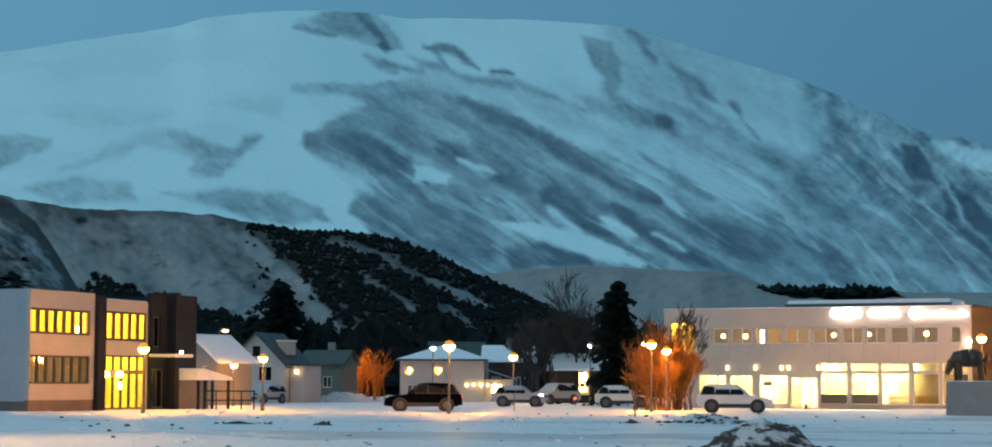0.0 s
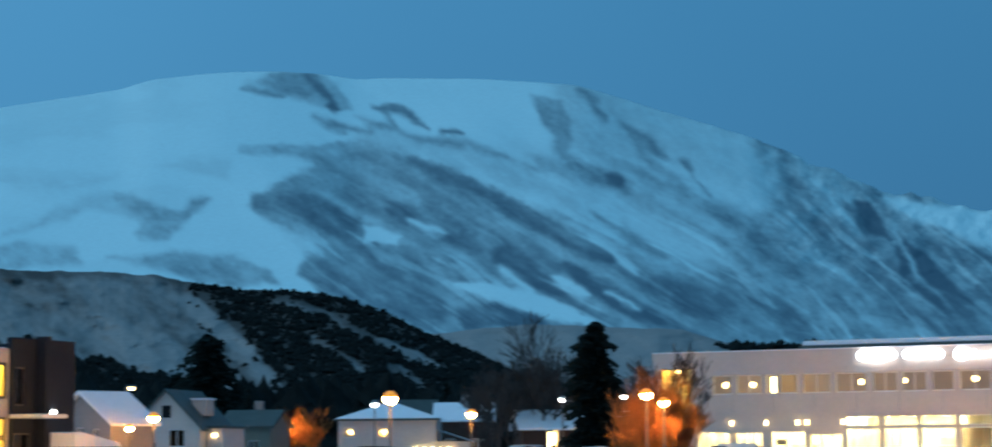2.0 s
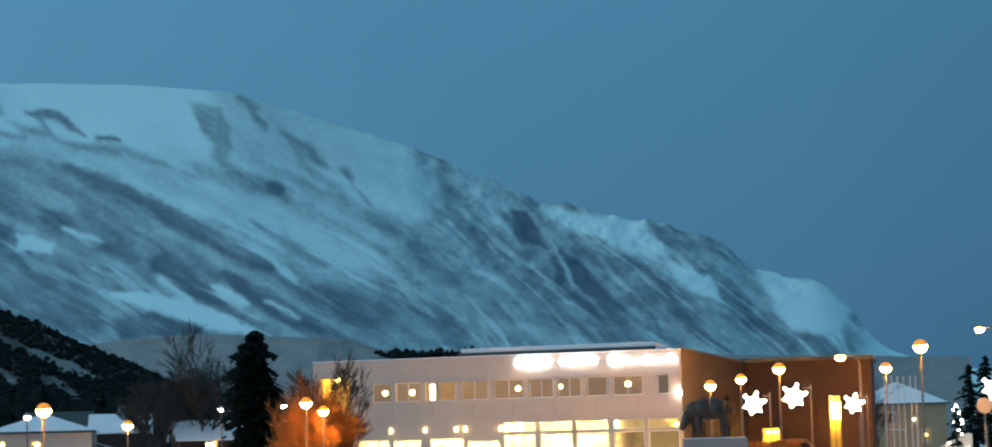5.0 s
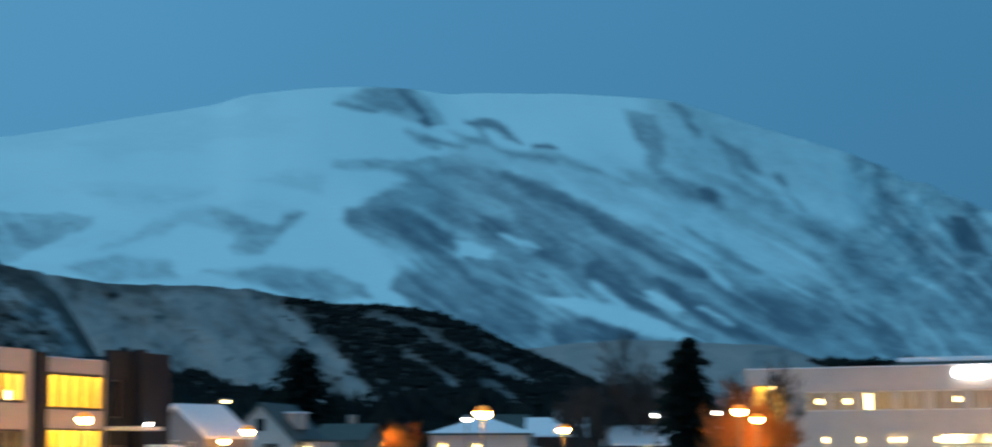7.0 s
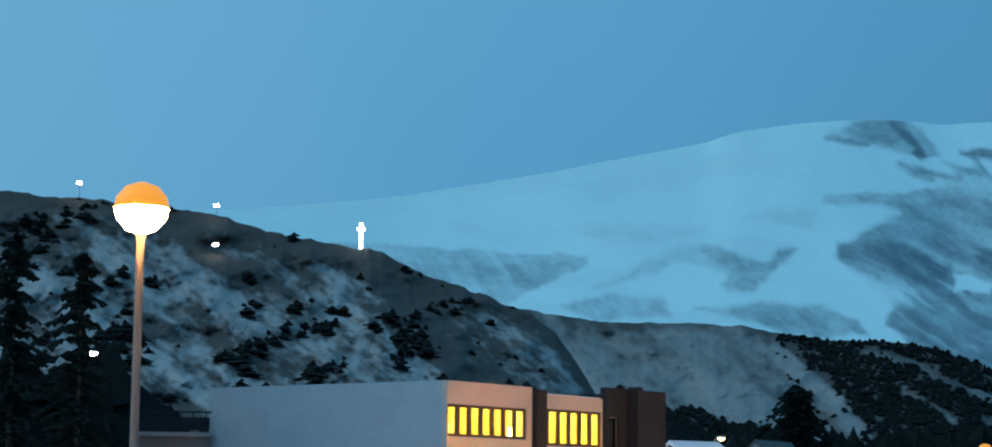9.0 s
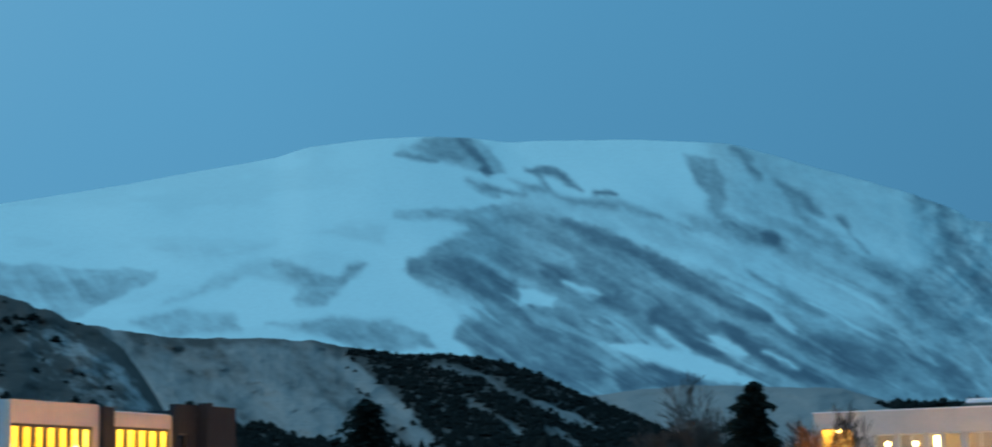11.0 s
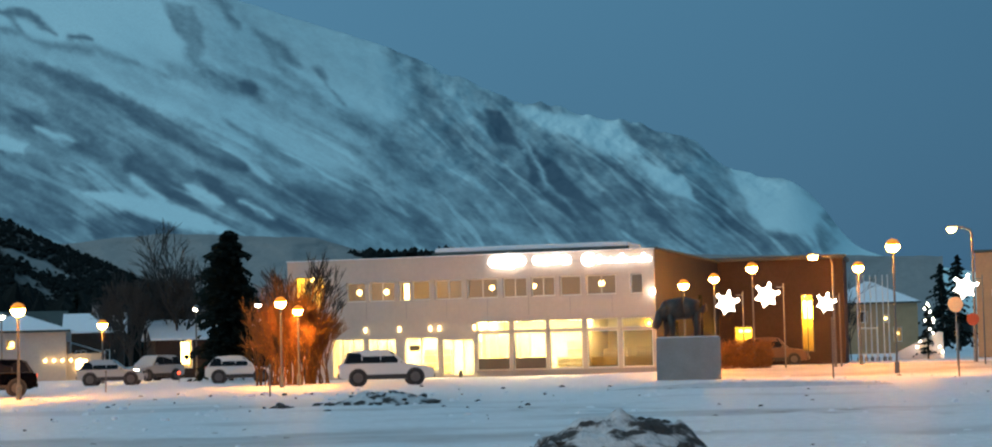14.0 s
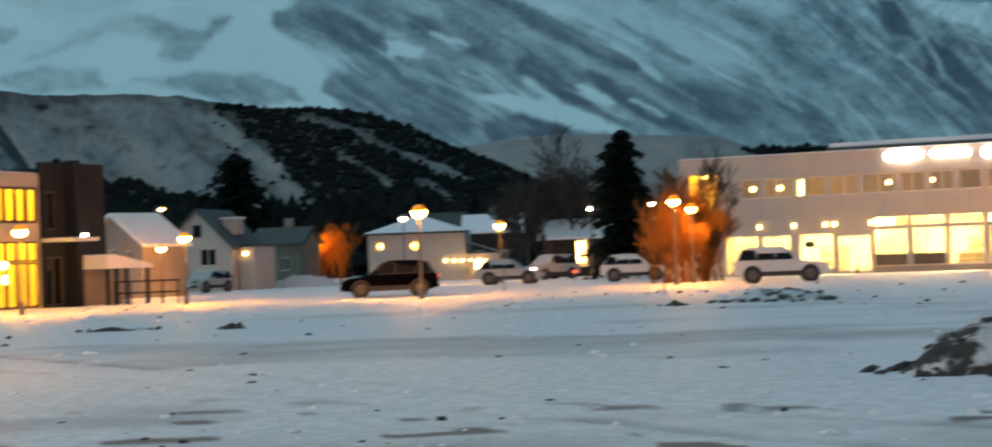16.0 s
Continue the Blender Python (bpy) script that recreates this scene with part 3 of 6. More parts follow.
# bare patches low on the left
lay(0.28, 0.12, [(9.12, 6.53), (8.16, 6.96), (6.85, 7.04), (5.87, 6.68), (6.85, 6.42), (7.93, 6.60), (9.02, 6.22), (10.31, 5.85)])
seam(0.44, 0.12, 0.10, [(7.12, 6.90), (6.14, 6.68)])
lay(0.40, 0.11, [(6.85, 6.05), (6.19, 6.58), (5.32, 6.61), (5.11, 6.92), (4.57, 6.92), (5.33, 6.31), (5.88, 5.78), (6.68, 5.84)])
lay(0.38, 0.11, [(11.26, 5.39), (9.66, 5.74), (8.47, 5.55), (8.16, 5.12), (10.30, 4.97)])
lay(0.44, 0.11, [(7.40, 5.28), (5.54, 5.51), (3.91, 5.39), (2.93, 5.02), (2.64, 4.57), (4.02, 4.47), (5.65, 4.84)])
lay(0.20, 0.14, [(6.19, 7.82), (5.10, 8.09), (3.99, 7.98), (4.10, 7.59), (5.32, 7.65)])
# dark band and shadow line above the spur, drawn into the cover
lay(0.20, 0.25, [(10.46, 7.39), (9.06, 7.34), (7.12, 7.52), (8.53, 6.99), (9.93, 7.04)])
# shade on the valley side behind the white spur, put into the cover
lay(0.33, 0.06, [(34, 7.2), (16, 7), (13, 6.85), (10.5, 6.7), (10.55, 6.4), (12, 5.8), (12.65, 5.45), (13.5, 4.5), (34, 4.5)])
# streaks that run down the slope, steeper towards the crags, and fine mottling
steep = step(-8, -14, A)
streak, thin = 0.0, 0.0
for lean, share in ((30, 1 - steep), (43, steep)):
    cl, sn = math.cos(radians(lean)), math.sin(radians(lean))
    along, across = -bend_a * cl - bend_e * sn, -bend_a * sn + bend_e * cl
    streak = streak + share * fbm(along * 0.26, across * 2.6, 4, 51, 0.5)
    thin = thin + share * fbm(along * 0.42 + 3, across * 5.5, 3, 52, 0.45)
detail = fbm(flow * 2.2, fall * 4.2, 5, 57, 0.62)
weight = step(0.08, 0.40, bare)
flank = step(4.0, 1.0, A) * step(9.0, 7.0, E)
bare = bare + weight * ((0.14 + 0.42 * flank) * (streak - 0.5) + 0.34 * flank * (thin - 0.5) + (0.34 + 0.15 * steep) * (detail - 0.5) + 0.16 * (fbm(flow * 6.0, fall * 14.0, 3, 58, 0.6) - 0.5))
bare = bare + 0.13 * flank * weight * step(5.8, 4.0, E)
bare = bare - 0.30 * flank * weight * step(0.58, 0.72, thin) * step(7.6, 5.5, E)
# shadowy gully streaks on that valley side, likewise worked into the cover
gully_shade = fbm(-A * 3.2 + E * 2.4, E * 0.7 - A * 0.2, 3, 95)
bare = bare + 0.40 * (gully_shade - 0.5) * step(12.0, 13.2, A + (E - 5.7) * 1.5) * step(7.2, 6.4, E)
bare = bare + 0.10 * step(0.48, 0.70, fbm(A * 0.5, E * 1.6, 4, 97)) * step(3, 6, A)
bare = 1 - (1 - np.clip(bare, 0, 1)) ** 1.25
# the air's blue-green tint is put into the snow and rock colours
mountain_mat = blend_mat("hazed_mountain_cover", (0.67, 0.90, 0.91), (0.078, 0.135, 0.180), 0.85, "bare", (0.02, 0.07, 0.22), (0.06, 0.10, 0.10), lo=0.0, hi=1.05, bump=0.25, dist=4.0, tone=(0.93, 1.05))
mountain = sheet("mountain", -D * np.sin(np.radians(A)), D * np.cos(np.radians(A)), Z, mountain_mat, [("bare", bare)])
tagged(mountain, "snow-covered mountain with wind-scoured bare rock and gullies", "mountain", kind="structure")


def hill(name, near_d, far_d, bearings, crest_e, foot_e, cover, material, label, seed, rough=0.12, da=0.055):
    """A hillside that rises from near_d to its crest at far_d and drops behind it."""
    az = np.arange(max(bearings), min(bearings), -da)
    sl = np.concatenate([np.linspace(0, 1, 150), np.array([1.06, 1.2, 1.5])])
    S, A = np.meshgrid(sl, az, indexing="ij")
    c = np.interp(A, bearings[::-1], crest_e[::-1]) + rough * (fbm(A * 2.4, A * 0 + 1, 5, seed) - 0.5)
    E = foot_e + (c - foot_e) * np.minimum(S, 1)
    D = near_d + (far_d - near_d) * S + 0.10 * (far_d - near_d) * (fbm(A * 0.9, E * 1.6, 5, seed + 3) - 0.5) * (S < 1) * np.clip(S * 5, 0, 1) * step(1.0, 0.93, S)
    Z = 1.6 + D * np.tan(np.radians(E))
    Z = np.where(S > 1, Z - (S - 1) * (far_d * 0.25), Z)
    X, Y = -D * np.sin(np.radians(A)), D * np.cos(np.radians(A))
    ob = sheet(name, X, Y, Z, material, [("bare", cover(A, E, c))])
    return tagged(ob, label, "hill", kind="structure"), (A, E, D, X, Y, Z)


def cover_terrace(A, E, c):
    return 0.16 + 0.35 * (fbm(A * 1.5, E * 6, 4, 71) - 0.5) + 0.1 * step(0.35, 0.05, c - E)


def swath(A, E, a0, e0, a1, e1, half):
    """A torn strip of the slope between two points, 1 inside."""
    da, de = a1 - a0, e1 - e0
    f = np.clip(((A - a0) * da + (E - e0) * de) / (da * da + de * de), 0, 1)
    d = np.hypot(A - a0 - f * da, E - e0 - f * de) / half
    return step(1.3, 0.7, d + 1.6 * (fbm(A * 2.6, E * 3.4, 4, 19) - 0.5))


def clearing(A, E):
    """Open snow within the planted wood."""
    return np.maximum.reduce([swath(A, E, 2.75, 4.12, 0.9, 3.6, 0.11), swath(A, E, 0.9, 3.4, -1.7, 2.25, 0.14), swath(A, E, 1.7, 3.0, 0.4, 2.2, 0.13), swath(A, E, -0.4, 2.3, -1.4, 1.6, 0.12)])


def clump(A, E):
    """Darker thickets below the wood."""
    return np.maximum.reduce([swath(A, E, 3.1, 2.75, 2.3, 2.0, 0.28), swath(A, E, 0.8, 1.5, -3.0, 0.7, 0.4), swath(A, E, 9.6, 2.4, 5.4, 1.4, 0.48)])


def cover_mid(A, E, c):
    flow, fall = -A * 0.80 - E * 0.60, -A * 0.60 + E * 0.80
    streak = fbm(flow * 0.40, fall * 1.7, 5, 73)
    grain = fbm(flow * 2.6, fall * 5.5, 4, 74, 0.6)
    return 0.40 + 1.15 * (streak - 0.5) + 0.50 * (grain - 0.5) + 0.35 * step(0.35, 0.1, c - E) * step(6.6, 7.2, A) * step(10.6, 9.8, A) + 0.35 * step(0.5, 0.1, c - E) * step(0.35, 0.6, fbm(A * 0.9, A * 0, 2, 5)) + 0.8 * step(5.3, 4.7, A) * step(-0.1, 0.2, E - (4.5 - 0.87 * (5.3 - A))) * (1 - 0.75 * clearing(A, E)) + 0.7 * clump(A, E)


def cover_near(A, E, c):
    flow, fall = -A * 0.83 - E * 0.56, -A * 0.56 + E * 0.83
    band = fbm(flow * 0.30, fall * 1.25, 4, 83, 0.55)
    lump = fbm(flow * 1.3, fall * 3.2, 4, 85)
    grain = fbm(flow * 4.0, fall * 9.0, 3, 84, 0.6)
    return 0.68 + 1.15 * (band - 0.5) + 0.75 * (lump - 0.5) + 0.75 * (grain - 0.5) + 0.4 * step(0.9, 0.1, c - E) - 0.22 * step(15, 19, A) * step(7.2, 5.5, E)


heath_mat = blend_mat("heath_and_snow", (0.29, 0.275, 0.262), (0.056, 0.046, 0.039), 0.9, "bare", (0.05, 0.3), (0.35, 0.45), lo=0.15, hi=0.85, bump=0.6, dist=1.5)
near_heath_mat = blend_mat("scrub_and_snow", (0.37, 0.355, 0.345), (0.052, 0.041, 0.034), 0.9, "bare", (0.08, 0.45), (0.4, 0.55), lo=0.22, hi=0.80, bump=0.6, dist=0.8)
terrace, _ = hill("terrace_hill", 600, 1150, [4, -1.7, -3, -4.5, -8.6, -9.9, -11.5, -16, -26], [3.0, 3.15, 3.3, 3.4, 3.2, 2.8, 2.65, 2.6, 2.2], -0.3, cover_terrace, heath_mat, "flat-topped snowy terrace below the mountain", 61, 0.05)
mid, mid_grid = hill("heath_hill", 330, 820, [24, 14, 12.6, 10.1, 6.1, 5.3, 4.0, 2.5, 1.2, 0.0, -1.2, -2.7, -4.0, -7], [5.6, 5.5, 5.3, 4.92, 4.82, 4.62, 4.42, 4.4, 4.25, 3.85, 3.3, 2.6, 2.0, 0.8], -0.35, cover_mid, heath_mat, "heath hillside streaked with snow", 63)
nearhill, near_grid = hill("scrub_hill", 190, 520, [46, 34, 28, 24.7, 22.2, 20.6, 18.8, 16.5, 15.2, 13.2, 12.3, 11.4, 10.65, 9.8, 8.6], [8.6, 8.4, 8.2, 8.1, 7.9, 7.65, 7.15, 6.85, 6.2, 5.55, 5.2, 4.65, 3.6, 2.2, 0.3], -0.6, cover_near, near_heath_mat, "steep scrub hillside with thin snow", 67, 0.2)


# ---- plants ----
def conifer_crown(h, w, n, seed, card=1.0):
    """Whorls of drooping boughs, uneven from side to side, hung with needle clumps; gaps between the whorls."""
    rnd = random.Random(seed)
    g = Geo()
    whorls = max(9, int(h * 1.9))
    boughs = max(5, n // (whorls * 7))
    lobe, turn = rnd.uniform(0.12, 0.28), rnd.uniform(0, math.tau)
    for i in range(whorls):
        t = (i + 0.4) / whorls
        level = rnd.uniform(0.72, 1.12)
        for _ in range(boughs):
            a = rnd.uniform(0, math.tau)
            z = h * (1 - 0.93 * t) + rnd.uniform(-0.3, 0.3) * h / whorls
            reach = w * (0.05 + 0.95 * t ** 0.55) * level * rnd.uniform(0.45, 1.1) * (1 + lobe * math.sin(a + turn + t * 5))
            ca, sa = math.cos(a), math.sin(a)
            for k in range(7):
                f = (k + rnd.uniform(0.4, 1.0)) / 7
                s = card * (0.13 + 0.13 * (1 - f)) * (0.35 + w * 0.20) * rnd.uniform(0.6, 1.5)
                off = rnd.gauss(0, 0.16) * reach * f
                px, py = ca * reach * f - sa * off, sa * reach * f + ca * off
                pz = z + 0.10 * reach * f - 0.42 * reach * f * f + rnd.uniform(-0.5, 0.2) * s
                tx, ty = -sa * s, ca * s
                g.poly([(px - ca * s * 1.4, py - sa * s * 1.4, pz + s * 0.3), (px + tx, py + ty, pz - s * 0.5), (px + ca * s * 1.7, py + sa * s * 1.7, pz - s * 0.5), (px - tx, py - ty, pz - s * 0.4)])
                g.poly([(px - ca * s, py - sa * s, pz + s * 0.2), (px + tx * 0.3, py + ty * 0.3, pz - s * 1.3), (px + ca * s * 1.3, py + sa * s * 1.3, pz - s * 0.4), (px - tx * 0.2, py - ty * 0.2, pz + s * 0.4)])
    return g


def conifer(bearing, dist, h, w, n, seed, label, group=""):
    t = thing("conifer", Matrix.Translation(at(bearing, dist)), label, "tree", group)
    part("trunk", Geo().tube((0, 0, -0.2), (0, 0, h * 0.96), 0.03 * h * 0.6, 0.015, 7), M["bark"], t)
    part("crown", conifer_crown(h, w, n, seed), M["needle"], t)
    return t


def bare_tree(bearing, dist, h, spread, stems, depth, seed, material, label, group="", name="bare_tree", base=0.0):
    """A leafless tree or shrub: stems that fork into finer and finer twigs."""
    rnd = random.Random(seed)
    t = thing(name, Matrix.Translation(at(bearing, dist)), label, "tree", group)
    trunks, crown = [], Geo()

    def grow(p, way, length, r, level):
        q = p + way * length
        (trunks[-1] if level == 0 else crown).tube(p, q, r, r * 0.66, 5 if level < 2 else 3, level == 0)
        if level == depth:
            return
        for _ in range(3 if level < depth - 1 else 4):
            f = rnd.uniform(0.45, 1.0)
            turn = Vector((rnd.gauss(0, 1), rnd.gauss(0, 1), rnd.gauss(0.35, 0.5))).normalized()
            w = (way * 0.9 + turn * spread).normalized()
            grow(p + way * length * f, w, length * rnd.uniform(0.55, 0.8), max(0.02 if h > 7 else 0.014, r * 0.6), level + 1)

    for i in range(stems):
        a = rnd.uniform(0, math.tau)
        p = Vector((math.cos(a), math.sin(a), 0)) * base * rnd.random() ** 0.5 + Vector((0, 0, -0.1))
        way = Vector((rnd.gauss(0, 0.12), rnd.gauss(0, 0.12), 1)).normalized()
        trunks.append(Geo())
        grow(p, way, h * rnd.uniform(0.28, 0.42), 0.012 * h if stems < 4 else 0.009 * h, 0)
    for stem in trunks:
        part("trunk" if stems < 4 else "stem", stem, material, t)
    part("crown", crown, material, t)
    return t


conifer(-6.15, 129, 9.35, 3.3, 5200, 3, "tall dark spruce with a narrow tip beside the street")
conifer(4.66, 215, 13.4, 7.2, 2400, 5, "broad dark spruce behind the gabled houses", "spruces behind the houses")
conifer(5.5, 220, 9.6, 5.2, 1500, 6, "broad dark spruce behind the gabled houses", "spruces behind the houses")
conifer(3.55, 205, 7.6, 2.0, 500, 7, "slim dark spruce behind the gabled houses", "spruces behind the houses")
conifer(3.95, 218, 8.4, 3.2, 800, 8, "slim dark spruce behind the gabled houses", "spruces behind the houses")
conifer(-1.95, 230, 9.0, 2.4, 400, 9, "dark spruce in the wood behind the hip-roofed house", "spruces behind the houses")
conifer(-25.9, 225, 9.5, 3.0, 500, 13, "dark spruce beyond the street corner", "spruces at the corner")
conifer(-26.35, 230, 10.5, 3.2, 500, 14, "dark spruce beyond the street corner", "spruces at the corner")
conifer(24.6, 90, 12.0, 3.2, 900, 10, "dark spruce at the foot of the scrub hill", "spruces at the hill")
conifer(26.4, 92, 13.0, 3.4, 900, 11, "dark spruce at the foot of the scrub hill", "spruces at the hill")
for i, (bb, dd, hh) in enumerate([(-3.4, 150, 9.5), (-3.75, 153, 10.0), (-4.1, 158, 10.6), (-4.45, 154, 11.2), (-4.75, 152, 11.4), (-5.2, 160, 9.8), (-2.9, 165, 8.6), (-7.0, 165, 9.0)]):
    bare_tree(bb, dd, hh, 0.55, 3, 5, 20 + i, M["twig_grey"], "tall leafless grey tree behind the parked cars", "leafless trees")
for i, (bb, dd, hh) in enumerate([(-7.15, 104, 4.4), (-7.5, 103, 5.0), (-7.85, 105, 5.6), (-8.2, 106, 5.4), (-8.55, 105, 4.6), (-8.0, 103, 4.0)]):
    bare_tree(bb, dd, hh, 0.42, 13, 4, 40 + i, M["twig"], "leafless shrub clump lit orange by street lamps", "shrubs by the lamp", "shrub", 0.6)
bare_tree(-8.25, 108, 8.2, 0.4, 3, 5, 49, M["twig_grey"], "slim leafless grey tree before the stairwell window")
bare_tree(2.62, 168, 4.9, 0.5, 34, 4, 50, M["twig"], "rounded leafless bush glowing orange under a lamp", "", "shrub", 0.9)
bare_tree(1.75, 166, 5.2, 0.5, 9, 4, 51, M["twig"], "leafless shrub beside the hip-roofed house", "", "shrub", 1.4)
bare_tree(-22.3, 150, 7.0, 0.45, 8, 4, 53, M["twig_grey"], "leafless street tree among the lamps", "street trees", "bare_tree", 1.0)
bare_tree(-23.1, 152, 6.0, 0.45, 8, 4, 54, M["twig_grey"], "leafless street tree among the lamps", "street trees", "bare_tree", 1.0)


def wood(name, spots_fn, count, label, seed, hmin, hmax, slim=0.34):
    """A wood of small ragged trees, too many to count: each a few lopsided tiers of clumps."""
    rnd = random.Random(seed)
    g = Geo()
    made = 0
    while made < count:
        p = spots_fn(rnd)
        if p is None:
            continue
        made += 1
        h = hmin + (hmax - hmin) * rnd.random() ** 1.6
        broad = rnd.uniform(0.8, 1.5)
        for k in range(5):
            f = k / 5
            n, rr = 6, h * slim * broad * (1 - f) ** 0.5 * rnd.uniform(0.7, 1.25)
            z0, z1 = p[2] + h * (f * 0.8 - 0.1), p[2] + h * (f * 0.8 + 0.24)
            o = rnd.uniform(0, 6)
            ox, oy = rnd.uniform(-0.3, 0.3) * rr, rnd.uniform(-0.3, 0.3) * rr
            ring = [(p[0] + ox + rr * rnd.uniform(0.6, 1.3) * math.cos(o + i * math.tau / n), p[1] + oy + rr * math.sin(o + i * math.tau / n), z0 + rnd.uniform(-0.08, 0.08) * h) for i in range(n)]
            top = (p[0] + ox * 0.5 + rnd.uniform(-0.08, 0.08) * h, p[1], z1)
            for i in range(n):
                g.poly([ring[i], ring[(i + 1) % n], top])
    ob = part(name, g, M["wood_far"])
    return tagged(ob, label, "wood", kind="stuff")


def grid_spot(grid, want):
    A, E, D, X, Y, Z = grid

    def pick(rnd):
        i, j = rnd.randrange(A.shape[0] - 4), rnd.randrange(A.shape[1])
        return (X[i, j], Y[i, j], Z[i, j]) if rnd.random() < want(A[i, j], E[i, j], i / (A.shape[0] - 4)) else None
    return pick


def planted(a, e, s):
    """The planted wood runs down the hill to the right from its crest, with open strips."""
    if a > 5.2 or a < -7:
        return 0.9 if a > 5.2 and clump(np.array(a), np.array(e)) > 0.5 else 0.0
    lower = 4.55 - 0.87 * (5.2 - a) + 0.16 * math.sin(a * 7) + 0.10 * math.sin(a * 17 + 1)
    if clearing(np.array(a), np.array(e)) > 0.4:
        return 0.08
    if e > lower:
        return 1.0
    if clump(np.array(a), np.array(e)) > 0.5:
        return 0.8
    return 0.03


wood("planted_wood", grid_spot(mid_grid, planted), 10500, "dark planted conifer wood on the hillside", 5, 0.9, 2.3, 0.75)
def thicket(a, e, s):
    """Scrub grows in clumps, thickest at the foot of the slope."""
    if a < 8.6:
        return 0.0
    here = float(fbm(np.array(a * 0.9), np.array(e * 1.5 + a * 0.5), 3, 15))
    return 0.9 if here > 0.62 - 0.17 * (s < 0.35) else 0.02


wood("scrub_wood", grid_spot(near_grid, thicket), 2600, "dark low scrub on the hillside", 6, 0.7, 2.6, 0.85)
wood("wood_belt", lambda rnd: tuple(at(rnd.uniform(-6.5, 9.5), rnd.uniform(225, 300), rnd.uniform(0, 1))), 700, "belt of dark trees behind the houses", 7, 5, 11.5, 0.5)
wood("far_wood", lambda rnd: tuple(at(rnd.choice((rnd.uniform(-10.9, -9.2), rnd.uniform(-13.2, -11.0))), rnd.uniform(1110, 1150), rnd.uniform(48, 53))), 300, "dark wood on the terrace behind the shop", 8, 3.5, 8, 0.6)
wood("wood_left", lambda rnd: tuple(at(rnd.uniform(23, 34), rnd.uniform(95, 130), rnd.uniform(-0.5, 0.5))), 110, "dark trees at the foot of the scrub hill", 12, 5, 11)


# ---- buildings ----
def wall_openings(g, x0, x1, z0, z1, y0, y1, holes):
    """A wall between two heights with rectangular holes (x0, x1, z0, z1) through it."""
    xs = [x for x in sorted({x0, x1, *[h[0] for h in holes], *[h[1] for h in holes]}) if x0 <= x <= x1]
    zs = [z for z in sorted({z0, z1, *[h[2] for h in holes], *[h[3] for h in holes]}) if z0 <= z <= z1]
    for a, b in zip(xs, xs[1:]):
        for c, d in zip(zs, zs[1:]):
            m, k = (a + b) / 2, (c + d) / 2
            if not any(h[0] < m < h[1] and h[2] < k < h[3] for h in holes):
                g.box(a, b, y0, y1, c, d)
    return g.weld()


def window(parent, x0, x1, z0, z1, y, frame_m, pane_m, mullions=0, bar=0.06, label=""):
    """A window in the plane y: frame, sill, mullions and pane."""
    g = Geo()
    ring = [(x0, z0), (x1, z0), (x1, z1), (x0, z1)]
    hole = [(x0 + bar, z0 + bar), (x1 - bar, z0 + bar), (x1 - bar, z1 - bar), (x0 + bar, z1 - bar)]
    for o in (ring, hole):
        g.v += [(x, y, z) for x, z in o] + [(x, y + 0.08, z) for x, z in o]
    for i in range(4):
        j = (i + 1) % 4
        g.f += [(i, j, 8 + j, 8 + i), (4 + j, 4 + i, 12 + i, 12 + j), (j, i, 4 + i, 4 + j), (8 + i, 8 + j, 12 + j, 12 + i)]
    w = part("window", g, frame_m, parent, label)
    for i in range(mullions):
        c = x0 + (x1 - x0) * (i + 1) / (mullions + 1)
        part("mullion", Geo().box(c - bar / 2, c + bar / 2, y + 0.004, y + 0.076, z0 + bar, z1 - bar), frame_m, w)
    part("pane", Geo().box(x0 + bar, x1 - bar, y + 0.03, y + 0.042, z0 + bar, z1 - bar), pane_m, w)
    return w


def curtain_geo(x0, x1, y, z0, z1, folds):
    """A hanging cloth with folds."""
    g = Geo()
    n = max(4, int((x1 - x0) * folds))
    k = len(g.v)
    for i in range(n + 1):
        x = x0 + (x1 - x0) * i / n
        yy = y + 0.05 * math.sin(i * 2.1) + 0.025 * math.sin(i * 0.7)
        g.v += [(x, yy, z0), (x, yy, z1)]
    for i in range(n):
        g.f.append((k + 2 * i, k + 2 * i + 2, k + 2 * i + 3, k + 2 * i + 1))
    return g


# the shop: two floors, a long front of show windows, bright signs on the parapet
shop = thing("shop_building", pose(18.05, 116.6, 0, rz=-28.49), "two-storey cream shop building with bright ground-floor show windows", "building")
SX0, SX1, SH, SD = -2.3, 19.25, 6.85, 24.0
bays = [(0.31, 2.31, 0.1, 2.32), (2.53, 4.21, 0.1, 2.28), (4.71, 6.72, 0.3, 2.32), (6.94, 8.83, 0.1, 2.15)]
big_bays = [(9.02, 10.92), (11.16, 13.04), (13.22, 15.11), (15.36, 17.14), (17.35, 19.1)]
holes = list(bays)
for a, bb in big_bays:
    holes += [(a, bb, 0.35, 2.45), (a, bb, 2.55, 3.1)]
upper = [(1.3, 2.45), (2.7, 4.2), (4.45, 5.1), (5.25, 6.3), (6.6, 8.2), (8.5, 10.3), (10.6, 12.0), (12.25, 13.6), (13.9, 15.1), (15.4, 17.1), (17.9, 18.6)]
holes += [(a, bb, 4.42, 5.52) for a, bb in upper]
holes += [(-1.85, -0.05, 3.55, 5.95)]
part("front_wall", wall_openings(Geo(), SX0, SX1, 0, SH, 0, 0.3, holes), M["cream_wall"], shop)
# this side lies in shade, which is put into its dark colour
side = Geo()
